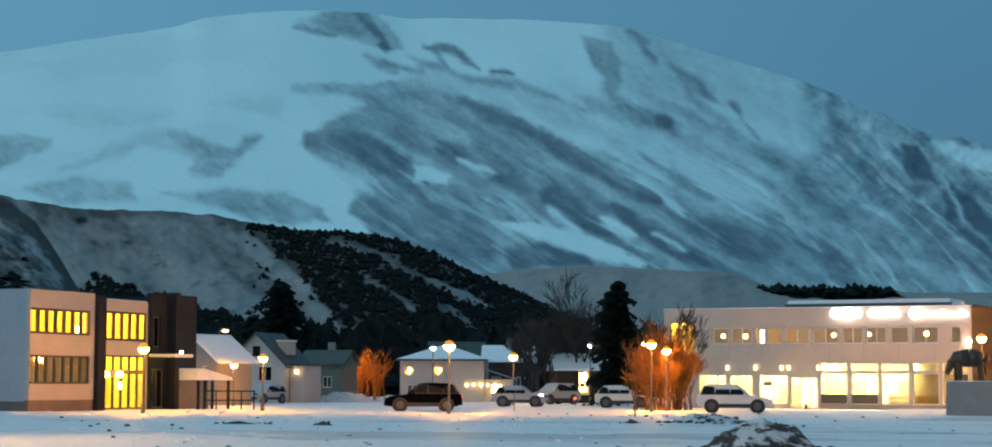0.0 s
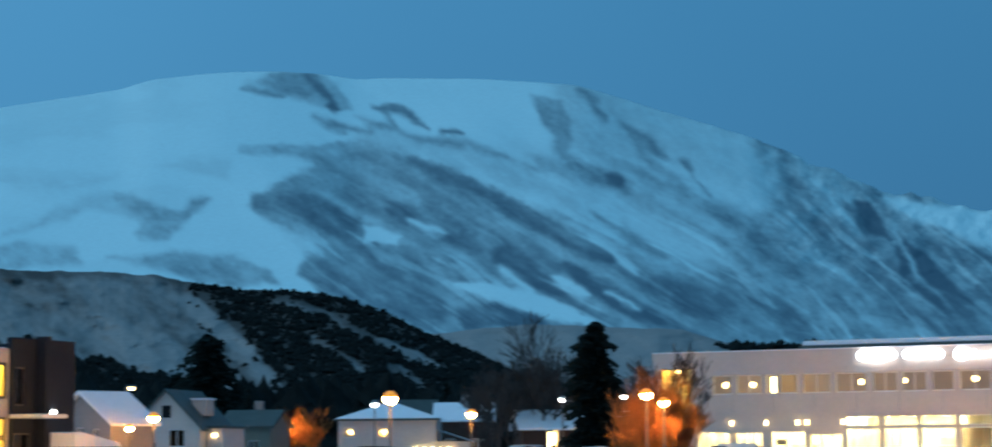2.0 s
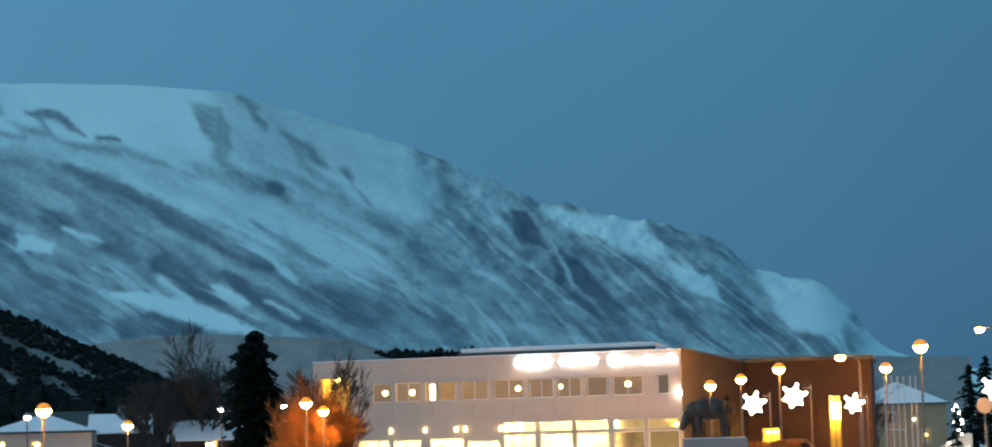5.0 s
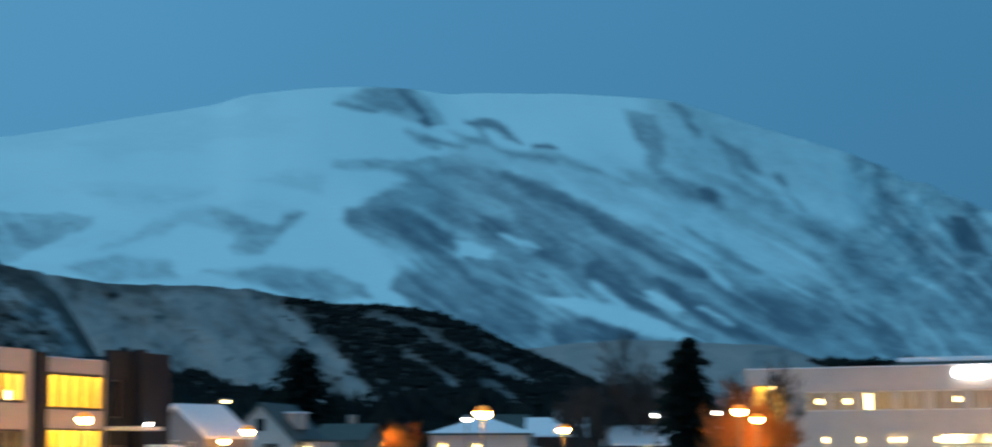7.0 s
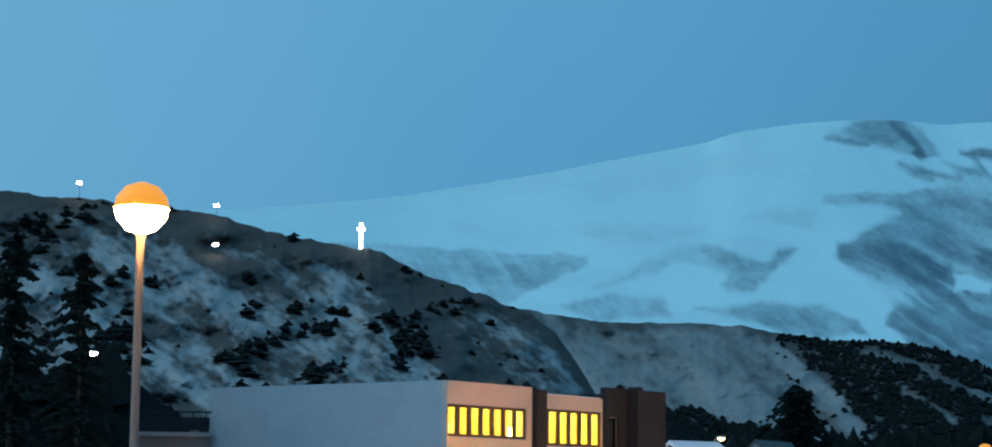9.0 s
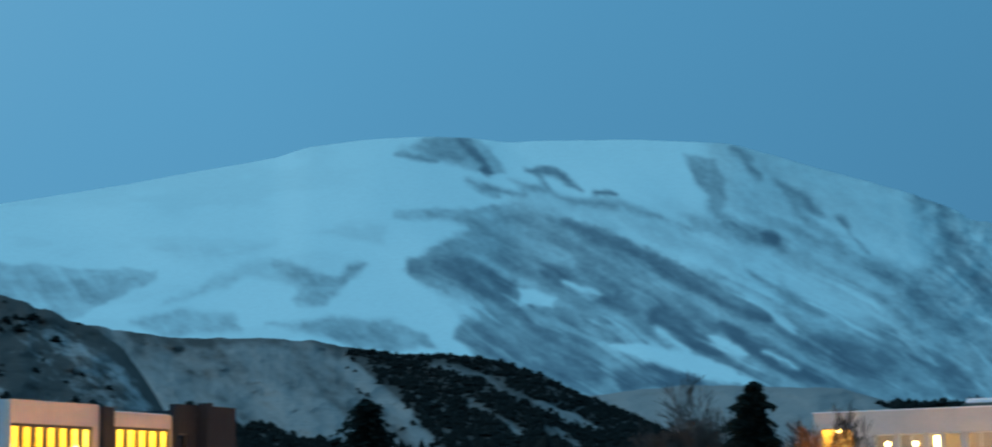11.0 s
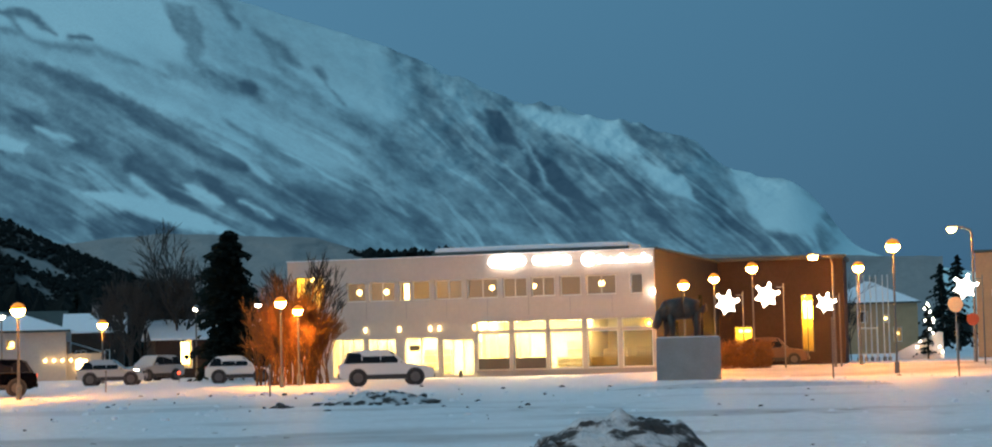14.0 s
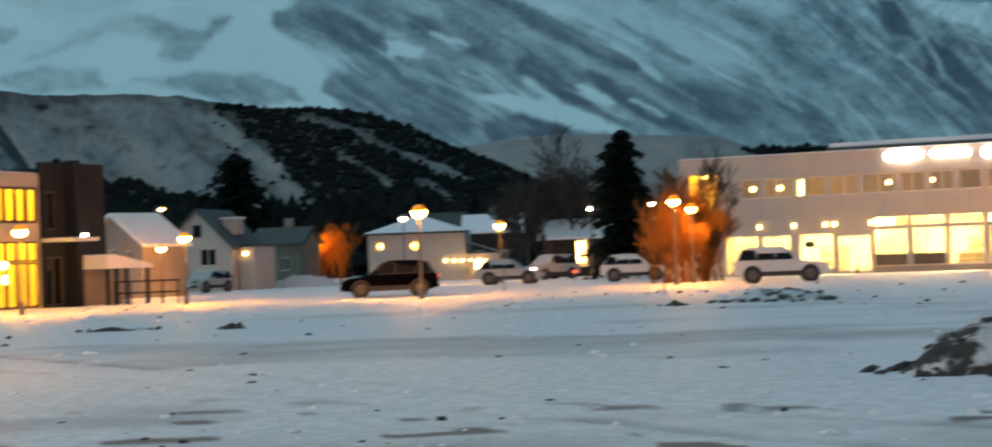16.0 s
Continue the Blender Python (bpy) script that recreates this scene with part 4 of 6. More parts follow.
for y0, y1, z0, z1 in [(0.3, 6.0, 0, SH), (6.0, 7.4, 0, 1.0), (6.0, 7.4, 2.9, SH), (7.4, 15.0, 0, SH), (15.0, 16.4, 0, 0.8), (15.0, 16.4, 4.6, SH), (16.4, SD, 0, SH)]:
    side.box(SX1 - 0.3, SX1, y0, y1, z0, z1)
part("side_wall", side.weld(), M["shaded_side"], shop, "side wall, dark with its shade put into the colour")
part("side_pane", Geo().box(SX1 - 0.16, SX1 - 0.14, 6.0, 7.4, 1.0, 2.9), M["glass"], shop)
part("side_pane", Geo().box(SX1 - 0.16, SX1 - 0.14, 15.0, 16.4, 0.8, 4.6), M["glass"], shop)
part("side_lamp", Geo().box(SX1 - 1.6, SX1 - 1.4, 15.1, 16.3, 4.4, 4.6), M["amber_lamp"], shop)
part("side_lamp", Geo().box(SX1 - 1.6, SX1 - 1.4, 6.1, 7.3, 2.7, 2.9), M["amber_lamp"], shop)
part("side_room", Geo().box(SX1 - 2.3, SX1 - 2.2, 12, 20, 0.1, 6.0), M["interior"], shop)
part("side_roof_edge", Geo().box(SX1 - 0.3, SX1 + 0.12, 0.36, SD, SH + 0.004, SH + 0.12), M["roof_dark"], shop)
part("side_wall", Geo().box(SX0, SX0 + 0.3, 0.3, SD, 0, SH), M["cream_wall"], shop)
part("back_wall", Geo().box(SX0 + 0.3, SX1 - 0.3, SD - 0.3, SD, 0, SH), M["cream_wall"], shop)
part("floor_slab", Geo().box(SX0 + 0.3, SX1 - 0.3, 0.3, SD - 0.3, 3.2, 3.5), M["interior"], shop)
part("floor", Geo().box(SX0 + 0.3, SX1 - 0.3, 0.3, SD - 0.3, 0.0, 0.08), M["interior"], shop)
part("inner_wall", Geo().box(SX0 + 0.3, SX1 - 0.3, 6.2, 6.35, 0.08, 3.2), M["shop_wall"], shop)
part("inner_wall", Geo().box(SX0 + 0.3, SX1 - 0.3, 3.6, 3.75, 3.5, SH - 0.3), M["pale_house"], shop)
part("dividing_wall", Geo().box(8.88, 8.98, 0.34, 6.2, 0.08, 3.2), M["shop_wall"], shop)
part("dividing_wall", Geo().box(15.18, 15.28, 0.34, 6.2, 0.08, 3.2), M["shop_wall"], shop)
part("dividing_wall", Geo().box(0.1, 0.2, 0.34, 3.6, 3.5, SH - 0.3), M["shop_wall"], shop)
part("roof", Geo().box(SX0 + 0.3, SX1 - 0.3, 0.3, SD - 0.3, SH - 0.3, SH - 0.06), M["snow"], shop, "flat snow-covered roof")
part("snow_lip", Geo().box(5.9, 17.3, 2.6, 6.5, SH - 0.05, SH + 0.62, 0.1), M["snow"], shop, "snow on a raised roof light")
part("roof_edge", Geo().box(5.75, 17.4, 2.45, 2.58, SH - 0.05, SH + 0.36), M["roof_dark"], shop)
part("parapet_cap", Geo().box(SX0 - 0.04, SX1 + 0.04, -0.04, 0.34, SH, SH + 0.05), M["snow"], shop)
part("fascia", Geo().box(SX0, SX1, -0.05, -0.004, 3.16, 3.36), M["cream_wall"], shop)
part("foundation", Geo().box(9.0, SX1, -0.04, -0.004, 0.0, 0.30), M["concrete"], shop)
for i in range(1, 9):
    x = SX0 + i * (SX1 - SX0) / 9
    part("panel_joint", Geo().box(x - 0.012, x + 0.012, -0.006, -0.002, 3.4, 4.38), M["concrete"], shop)
for a, bb, z0, z1 in bays:
    window(shop, a, bb, z0, z1, 0.10, M["white_frame"], M["glass"], 2 if z0 < 0.2 else 1, 0.07)
for k, (a, bb) in enumerate(big_bays):
    window(shop, a, bb, 0.35, 2.45, 0.10, M["white_frame"], M["glass"] if k < 3 else M["glass_dark"], 0, 0.07)
    window(shop, a, bb, 2.55, 3.1, 0.10, M["white_frame"], M["glass"], 0, 0.05)
for k, (a, bb) in enumerate(upper):
    window(shop, a, bb, 4.42, 5.52, 0.14, M["white_frame"], M["glass"], 1 if bb - a > 1.2 else 0)
window(shop, -1.85, -0.05, 3.55, 5.95, 0.12, M["frame"], M["glass"], 2, 0.06, "tall amber-lit stairwell window")
for k in (0, 1):
    a, bb = big_bays[k]
    part("dark_panel", Geo().box(a + 0.06, bb - 0.06, 0.02, 0.09, 0.40, 1.02, 0.02), M["panel_dark"], shop, "dark panel below the show window")
for k, (a, bb) in enumerate([(0.35, 4.2), (4.75, 8.8), (9.1, 12.0), (12.1, 15.0)]):
    part("blind", curtain_geo(a, bb, 0.75, 1.05 if k == 2 else 0.15, 2.4, 5), M["blind"], shop, "pale blind behind the glass") if k in (0, 2) else None
for k in range(9):
    x = 0.2 + k * 2.15
    bright = M["ceiling_lamp"]
    part("ceiling_lamp", Geo().box(x + 0.2, x + 1.7, 0.9, 1.5, 3.10, 3.18, 0.02), bright, shop, "ceiling light panel")
    if k < 7:
        part("ceiling_lamp", Geo().box(x + 0.2, x + 1.7, 3.4, 4.2, 3.10, 3.18, 0.02), bright, shop, "ceiling light panel")
for k in range(4):
    part("upper_lamp", Geo().box(1.4 + k * 4.3, 4.6 + k * 4.3, 1.3, 1.6, SH - 0.42, SH - 0.34, 0.02), M["dim_lamp"], shop, "dim ceiling light upstairs")
part("stair_lamp", Geo().box(-1.7, -0.3, 1.0, 1.6, SH - 0.42, SH - 0.32, 0.02), M["amber_lamp"], shop, "amber stairwell lamp")
part("stair_lamp", Geo().tube((-1.0, 0.7, 5.75), (-1.0, 0.7, 6.0), 0.16, 0.16, 10), M["bulb_warm"], shop)
for x, z, rr in [(1.86, 4.98, 0.17), (3.49, 4.97, 0.17), (9.79, 5.01, 0.16), (12.25, 5.03, 0.14), (16.14, 5.06, 0.18)]:
    part("globe_lamp", Geo().lathe([(0.02, -rr), (rr * 0.8, -rr * 0.6), (rr, 0), (rr * 0.8, rr * 0.6), (0.02, rr)], 10, (x, 0.7, z)), M["bulb_warm"], shop, "glowing globe lamp inside", True)
part("lit_picture", Geo().box(4.5, 5.05, 0.9, 0.98, 4.5, 5.4, 0.03), M["bulb_warm"], shop, "lit screen inside the upper window")
for x in (2.42, 4.46, 6.3, 6.83, 8.9):
    part("wall_lamp", Geo().box(x - 0.05, x + 0.05, -0.12, -0.004, 2.66, 2.92, 0.02), M["bulb_warm"], shop, "small wall lamp")
part("wall_lamp", Geo().box(19.05, 19.3, -0.25, -0.06, 4.35, 4.62, 0.04), M["bulb_white"], shop, "white corner lamp")
for k, (x, y, w, h) in enumerate([(0.6, 3.0, 1.5, 1.7), (4.9, 3.3, 1.6, 1.6), (13.3, 1.5, 1.7, 1.0), (13.5, 3.2, 1.5, 1.9), (15.6, 3.2, 1.4, 1.4), (17.5, 3.4, 1.5, 1.5)]):
    rack = part("display_rack", Geo().box(x, x + w, y, y + 0.4, 0.08, h, 0.03), M["shelf"], shop, "stocked display rack")
    for s in range(3):
        part("shelf_board", Geo().box(x - 0.03, x + w + 0.03, y - 0.12, y - 0.004, 0.3 + s * h / 3.4, 0.36 + s * h / 3.4), M["white_frame"], rack)
part("counter", Geo().box(15.4, 17.1, 1.0, 1.6, 0.08, 0.95, 0.03), M["counter"], shop, "yellow counter inside")
part("counter", Geo().box(17.4, 19.0, 1.0, 1.6, 0.08, 0.95, 0.03), M["counter"], shop, "yellow counter inside")
part("poster", Geo().box(5.0, 5.6, 0.06, 0.085, 1.55, 1.85), M["panel_dark"], shop)
part("door_handle", Geo().tube((7.85, 0.03, 0.9), (7.85, 0.03, 1.4), 0.02, 0.02, 6), M["steel"], shop)
part("bollard", Geo().lathe([(0.1, 0), (0.12, 0.25), (0.06, 0.4)], 8, (8.25, -0.8, 0)), M["panel_dark"], shop)

# the shop's lit signs: plain glowing shapes
sign = thing("lit_sign", shop.matrix_world @ pose(0, -0.16, 0), "blown-out white illuminated sign on the parapet", "sign")
def pill(x0, x1, z0, z1, n=8):
    rr = (z1 - z0) / 2
    out = []
    for i in range(n + 1):
        t = -math.pi / 2 + math.pi * i / n
        out.append((x1 - rr + rr * math.cos(t), (z0 + z1) / 2 + rr * math.sin(t)))
    for i in range(n + 1):
        t = math.pi / 2 + math.pi * i / n
        out.append((x0 + rr + rr * math.cos(t), (z0 + z1) / 2 + rr * math.sin(t)))
    return out
for x0, x1, z0, z1 in [(9.85, 10.75, 6.10, 6.74), (10.45, 11.55, 6.02, 6.80), (11.35, 12.0, 6.16, 6.70), (12.42, 12.95, 6.18, 6.68), (12.9, 13.5, 6.14, 6.66), (13.45, 14.05, 6.18, 6.72), (14.0, 14.62, 6.16, 6.66), (15.22, 16.0, 6.02, 6.74)]:
    part("sign_shape", Geo().prism(pill(x0, x1, z0, z1), -0.1, 0.1), M["sign_light"], sign)
for k in range(10):
    x = 16.12 + k * 0.31
    part("sign_bar", Geo().prism(pill(x, x + 0.25, 6.16, 6.44 + 0.16 * ((k * 7) % 4 == 0), 4), -0.06, 0.06), M["sign_light"], sign)
part("sign_rail", Geo().box(9.9, 19.2, 0.11, 0.155, 6.3, 6.36), M["steel"], sign)

# the public building with the glazed stair hall
hall = thing("office_building", pose(-21.9, 85.2, 0, rz=66.43), "two-storey office building with lit curtains and a glazed entrance hall", "building")
holes = [(0.05, 5.9, 4.2, 5.6), (0.05, 5.9, 1.5, 3.05), (7.25, 12.5, 4.0, 5.7), (7.25, 12.5, 0.05, 3.15)]
part("front_wall", wall_openings(Geo(), 0, 6.3, 0.62, 6.6, 0, 0.3, [h for h in holes if h[0] < 6]), M["cream_wall"], hall)
part("plinth", Geo().box(0, 6.3, 0.03, 0.3, -0.1, 0.61), M["plinth_dark"], hall, "dark brown plinth")
part("entrance_wall", wall_openings(Geo(), 7.15, 12.6, 0, 6.35, 0.35, 0.6, [h for h in holes if h[0] > 6]), M["cream_wall"], hall)
part("pillar", Geo().box(6.32, 7.13, -0.25, 0.6, -0.1, 6.5, 0.03), M["taupe"], hall, "dark clad pillar")
part("wing_wall", wall_openings(Geo(), 12.62, 18.0, 0, 6.9, 0.15, 0.5, [(12.9, 13.7, 3.7, 5.5), (12.75, 14.2, 0.1, 2.4)]), M["taupe"], hall, "grey-brown clad wing")
part("wing_side", Geo().box(17.6, 18.0, 0.5, 9, 0, 6.9), M["taupe"], hall)
part("side_wall", Geo().box(-0.002, 0.3, 0.302, 14.2, 0.55, 6.6), M["grey_wall"], hall, "blank grey side wall")
part("side_plinth", Geo().box(0.03, 0.3, 0.302, 14.2, -0.1, 0.54), M["plinth_dark"], hall)
part("back_wall", Geo().box(0.3, 17.6, 13.9, 14.2, 0, 6.6), M["grey_wall"], hall)
part("roof", Geo().box(0.3, 17.6, 0.62, 13.9, 6.2, 6.42), M["snow"], hall)
part("floor_slab", Geo().box(0.3, 17.6, 0.62, 13.9, 3.3, 3.6), M["interior"], hall)
part("floor", Geo().box(0.3, 17.6, 0.62, 13.9, -0.05, 0.04), M["interior"], hall)
part("inner_wall", Geo().box(0.3, 17.6, 4.2, 4.35, 0.04, 3.3), M["interior"], hall)
part("inner_wall", Geo().box(0.3, 17.6, 4.2, 4.35, 3.6, 6.2), M["interior"], hall)
part("cross_wall", Geo().box(6.5, 6.7, 0.62, 4.2, 0.04, 6.2), M["interior"], hall)
part("cross_wall", Geo().box(12.66, 12.8, 0.62, 4.2, 0.04, 6.2), M["interior"], hall)
for k in range(7):
    a = 0.05 + k * 0.836
    window(hall, a, a + 0.83, 4.2, 5.6, 0.08, M["trim_dark"], M["glass"], 0, 0.13)
    window(hall, a, a + 0.83, 1.5, 3.05, 0.08, M["trim_dark"], M["glass"], 0, 0.11)
    if k < 6:
        part("curtain", curtain_geo(a + 0.08, a + 0.74, 0.40, 4.25, 5.5, 14), M["curtain"], hall, "yellow curtain lit from behind")
        part("blind", curtain_geo(a + 0.06, a + 0.76, 0.40, 1.5, 3.0, 6), M["blind"], hall)
part("lit_box", Geo().box(5.15, 5.75, 0.5, 0.56, 4.3, 4.75, 0.02), M["bulb_warm"], hall)
for k in range(6):
    a = 7.25 + k * 0.875
    window(hall, a, a + 0.87, 4.0, 5.7, 0.42, M["trim_dark"], M["glass"], 0, 0.13)
    if k not in (1,):
        part("curtain", curtain_geo(a + 0.06, a + 0.62, 0.72, 4.05, 5.6, 14), M["curtain"], hall, "yellow curtain lit from behind")
    window(hall, a, a + 0.87, 2.2, 3.15, 0.42, M["trim_dark"], M["glass"], 0, 0.09)
    window(hall, a, a + 0.87, 0.05, 2.18, 0.42, M["trim_dark"], M["glass"], 0, 0.09)
    if k in (0, 3):
        part("curtain", curtain_geo(a + 0.1, a + 0.55, 1.6, 0.3, 3.0, 12), M["curtain"], hall)
for x0, x1, z in [(0.6, 6.2, 6.05), (7.3, 12.4, 6.05), (7.3, 12.4, 3.18)]:
    part("ceiling_lamp", Geo().box(x0, x1, 1.2, 1.7, z, z + 0.08, 0.02), M["room_lamp"], hall, "warm ceiling light")
    part("ceiling_lamp", Geo().box(x0, x1, 2.9, 3.3, z, z + 0.08, 0.02), M["room_lamp"], hall, "warm ceiling light")
part("desk_lamp", Geo().lathe([(0.03, 0), (0.16, 0.05), (0.12, 0.2), (0.02, 0.28)], 10, (2.9, 1.4, 2.65)), M["bulb_warm"], hall)
part("desk_lamp", Geo().lathe([(0.03, 0), (0.16, 0.05), (0.12, 0.2), (0.02, 0.28)], 10, (3.4, 1.4, 2.65)), M["bulb_warm"], hall)
for x in (7.75, 9.2):
    part("globe_lamp", Geo().lathe([(0.02, -0.2), (0.18, -0.12), (0.22, 0), (0.18, 0.12), (0.02, 0.2)], 12, (x, 0.12, 2.05)), M["bulb_warm"], hall, "globe wall lamp", True)
    part("lamp_arm", Geo().tube((x, 0.345, 1.95), (x, 0.12, 1.9), 0.03, 0.03, 6), M["post"], hall)
part("notice", Geo().box(9.5, 9.85, 0.36, 0.40, 1.2, 1.6), M["bulb_warm"], hall, "lit notice at the door")
window(hall, 12.9, 13.7, 3.7, 5.5, 0.25, M["frame"], M["glass_dark"], 0)
window(hall, 12.75, 14.2, 0.1, 2.4, 0.25, M["frame"], M["glass"], 1)
part("canopy", Geo().box(12.4, 14.6, -1.6, 0.145, 3.1, 3.28, 0.03), M["white_frame"], hall, "entrance canopy")
part("canopy_roof", Geo().prism([(15.0, 1.75), (19.2, 1.75), (19.0, 1.95), (15.6, 2.45), (15.0, 2.4)], -1.8, 0.14), M["snow"], hall, "snow-covered porch roof")
for x in (15.2, 16.0, 16.9, 18.9):
    part("porch_post", Geo().box(x - 0.07, x + 0.07, -1.7, -1.56, -0.1, 1.745), M["taupe"], hall)
part("porch_wall", Geo().box(15.3, 18.8, -0.3, -0.15, 0.0, 1.74), M["concrete"], hall)
part("wall_lamp", Geo().box(15.6, 15.95, -0.1, 0.14, 3.35, 3.5, 0.03), M["bulb_white"], hall, "white wall lamp")
part("tall_pole", Geo().box(14.5, 14.95, -0.45, 0.14, -0.1, 7.0, 0.03), M["taupe"], hall, "tall dark concrete fin")
part("fence_wall", Geo().box(-0.25, -0.02, 2.5, 9, -0.1, 0.5), M["concrete"], hall)
low = thing("low_annex", Matrix.Translation(at(22.95, 97)) @ pose(0, 0, 0, rz=22), "dark stone annex with a railed flat roof beside the office building", "building")
part("wall", Geo().box(0, 3.3, 0, 4.0, -0.1, 4.3), M["plinth_dark"], low)
part("roof", Geo().box(-0.15, 3.45, -0.15, 4.15, 4.304, 4.5, 0.05), M["concrete"], low)
for k in range(6):
    part("rail_post", Geo().box(0.1 + k * 0.6, 0.16 + k * 0.6, -0.1, -0.04, 4.504, 5.4), M["taupe"], low)
part("handrail", Geo().box(-0.1, 3.4, -0.12, -0.02, 5.404, 5.48), M["taupe"], low)
part("infill_panel", Geo().box(0.0, 3.3, -0.06, -0.03, 4.6, 5.2), M["taupe"], low)
fence = thing("railing", Matrix.Translation(at(8.1, 99)) @ pose(0, 0, 0, rz=8), "low dark railing in the snow beside the porch", "railing")
for k in range(5):
    part("post", Geo().box(k * 0.75 - 0.04, k * 0.75 + 0.04, -0.04, 0.04, -0.1, 1.15), M["taupe"], fence)
for z in (0.55, 1.1):
    part("bar", Geo().box(-0.05, 3.05, -0.07, -0.045, z - 0.04, z + 0.04), M["taupe"], fence)


def house(bearing, dist, rz, w, d, eave, ridge, wall_m, roof_m, label, hip=False, lit=(), dark=(), chimney=True, turned=False, door=None):
    """A house whose front lies along local x; the gable faces front unless turned. Windows: (x, z, width, height)."""
    h = thing("house", Matrix.Translation(at(bearing, dist)) @ pose(0, 0, 0, rz=rz), label, "house", "houses along the street")
    cut = [(x - ww / 2, x + ww / 2, z, z + hh) for x, z, ww, hh in (*lit, *dark)]
    part("front_wall", wall_openings(Geo(), -w / 2, w / 2, -0.1, eave, 0, 0.25, cut), wall_m, h)
    part("side_wall", Geo().box(-w / 2, -w / 2 + 0.25, 0.25, d, -0.1, eave), wall_m, h)
    part("side_wall", Geo().box(w / 2 - 0.25, w / 2, 0.25, d, -0.1, eave), wall_m, h)
    part("back_wall", Geo().box(-w / 2 + 0.25, w / 2 - 0.25, d - 0.25, d, -0.1, eave), wall_m, h)
    part("inner_wall", Geo().box(-w / 2 + 0.25, w / 2 - 0.25, 2.0, 2.1, 0, eave), M["interior"], h)
    o = 0.35
    if hip:
        rl = max(0.6, w - d) / 2
        g = Geo()
        c = [(-w / 2 - o, -o, eave), (w / 2 + o, -o, eave), (w / 2 + o, d + o, eave), (-w / 2 - o, d + o, eave)]
        t0, t1 = (-rl, d / 2, ridge), (rl, d / 2, ridge)
        g.poly([c[0], c[1], t1, t0]), g.poly([c[1], c[2], t1]), g.poly([c[2], c[3], t0, t1]), g.poly([c[3], c[0], t0]), g.poly(c[::-1])
        part("roof", g, roof_m, h)
        part("eave_board", Geo().box(-w / 2 - o, w / 2 + o, -o - 0.03, -o - 0.004, eave - 0.15, eave + 0.02), M["roof_dark"], h)
    elif turned:
        for s in (0, 1):
            y0, y1 = (-o, d / 2) if s == 0 else (d + o, d / 2)
            g = Geo()
            g.poly([(-w / 2 - o, y0, eave - 0.1), (w / 2 + o, y0, eave - 0.1), (w / 2 + o, y1, ridge), (-w / 2 - o, y1, ridge)])
            g.poly([(-w / 2 - o, y0, eave - 0.25), (-w / 2 - o, y1, ridge - 0.15), (w / 2 + o, y1, ridge - 0.15), (w / 2 + o, y0, eave - 0.25)])
            g.poly([(-w / 2 - o, y0, eave - 0.25), (w / 2 + o, y0, eave - 0.25), (w / 2 + o, y0, eave - 0.1), (-w / 2 - o, y0, eave - 0.1)])
            part("roof", g, roof_m, h)
        for x in (-w / 2 + 0.01, w / 2 - 0.01):
            g = Geo()
            g.poly([(x, 0, eave - 0.01), (x, d, eave - 0.01), (x, d / 2, ridge - 0.16)])
            part("gable", g, wall_m, h)
    else:
        part("gable", Geo().prism([(-w / 2, eave), (w / 2, eave), (0, ridge - 0.14)], 0.0, 0.25), wall_m, h)
        part("gable", Geo().prism([(-w / 2, eave), (w / 2, eave), (0, ridge - 0.14)], d - 0.25, d), wall_m, h)
        sl = (ridge - eave) / (w / 2)
        for s in (-1, 1):
            e = s * (w / 2 + o)
            part("roof", Geo().prism([(e, eave - o * sl), (0, ridge), (0, ridge - 0.16), (e, eave - o * sl - 0.16)] if s < 0 else [(0, ridge), (e, eave - o * sl), (e, eave - o * sl - 0.16), (0, ridge - 0.16)], -0.3, d + 0.3), roof_m, h)
    if chimney:
        c = part("chimney", Geo().box(-0.3, 0.3, d * 0.6, d * 0.6 + 0.6, ridge - 0.6, ridge + 0.7, 0.03), M["concrete"], h)
    for x, z, ww, hh in lit:
        window(h, x - ww / 2, x + ww / 2, z, z + hh, 0.08, M["white_frame"], M["glass"], 1)
        part("room_lamp", Geo().lathe([(0.03, -0.18), (0.16, -0.1), (0.18, 0.05), (0.03, 0.18)], 10, (x, 0.9, z + hh * 0.55)), M["bulb_warm"], h, "lamp in the room", True)
    for x, z, ww, hh in dark:
        window(h, x - ww / 2, x + ww / 2, z, z + hh, 0.08, M["white_frame"], M["glass_dark"], 1)
    if door:
        dr = part("door", Geo().box(door - 0.45, door + 0.45, -0.04, -0.004, 0, 2.05, 0.02), M["roof_dark"], h)
        part("door_handle", Geo().tube((door + 0.3, -0.08, 1.0), (door + 0.3, -0.08, 1.15), 0.02, 0.02, 6), M["steel"], dr)
    return h


h1 = house(8.1, 122, -40, 5.0, 3.4, 3.35, 5.05, M["grey_house"], M["snow"], "grey gabled house with a snow-covered roof", dark=[(-0.2, 3.05 - 0.9, 0.6, 0.75), (1.2, 2.1, 0.5, 0.7), (0.4, 0.6, 0.8, 1.0)], chimney=False)
h2 = house(5.8, 143, -14, 4.8, 7.0, 3.3, 5.75, M["pale_house"], M["roof_dark"], "pale gabled house with a dark green roof", dark=[(0.75, 1.75, 1.15, 1.2), (-1.5, 1.75, 0.8, 1.2)], door=-1.2, chimney=False)
part("dormer", Geo().box(1.0, 2.1, 2.4, 3.9, 3.9, 5.0, 0.05), M["pale_house"], h2, "small pale dormer")
part("dormer_snow", Geo().box(0.9, 2.25, 2.3, 4.0, 5.004, 5.14, 0.05), M["snow"], h2, "snow on the dormer")
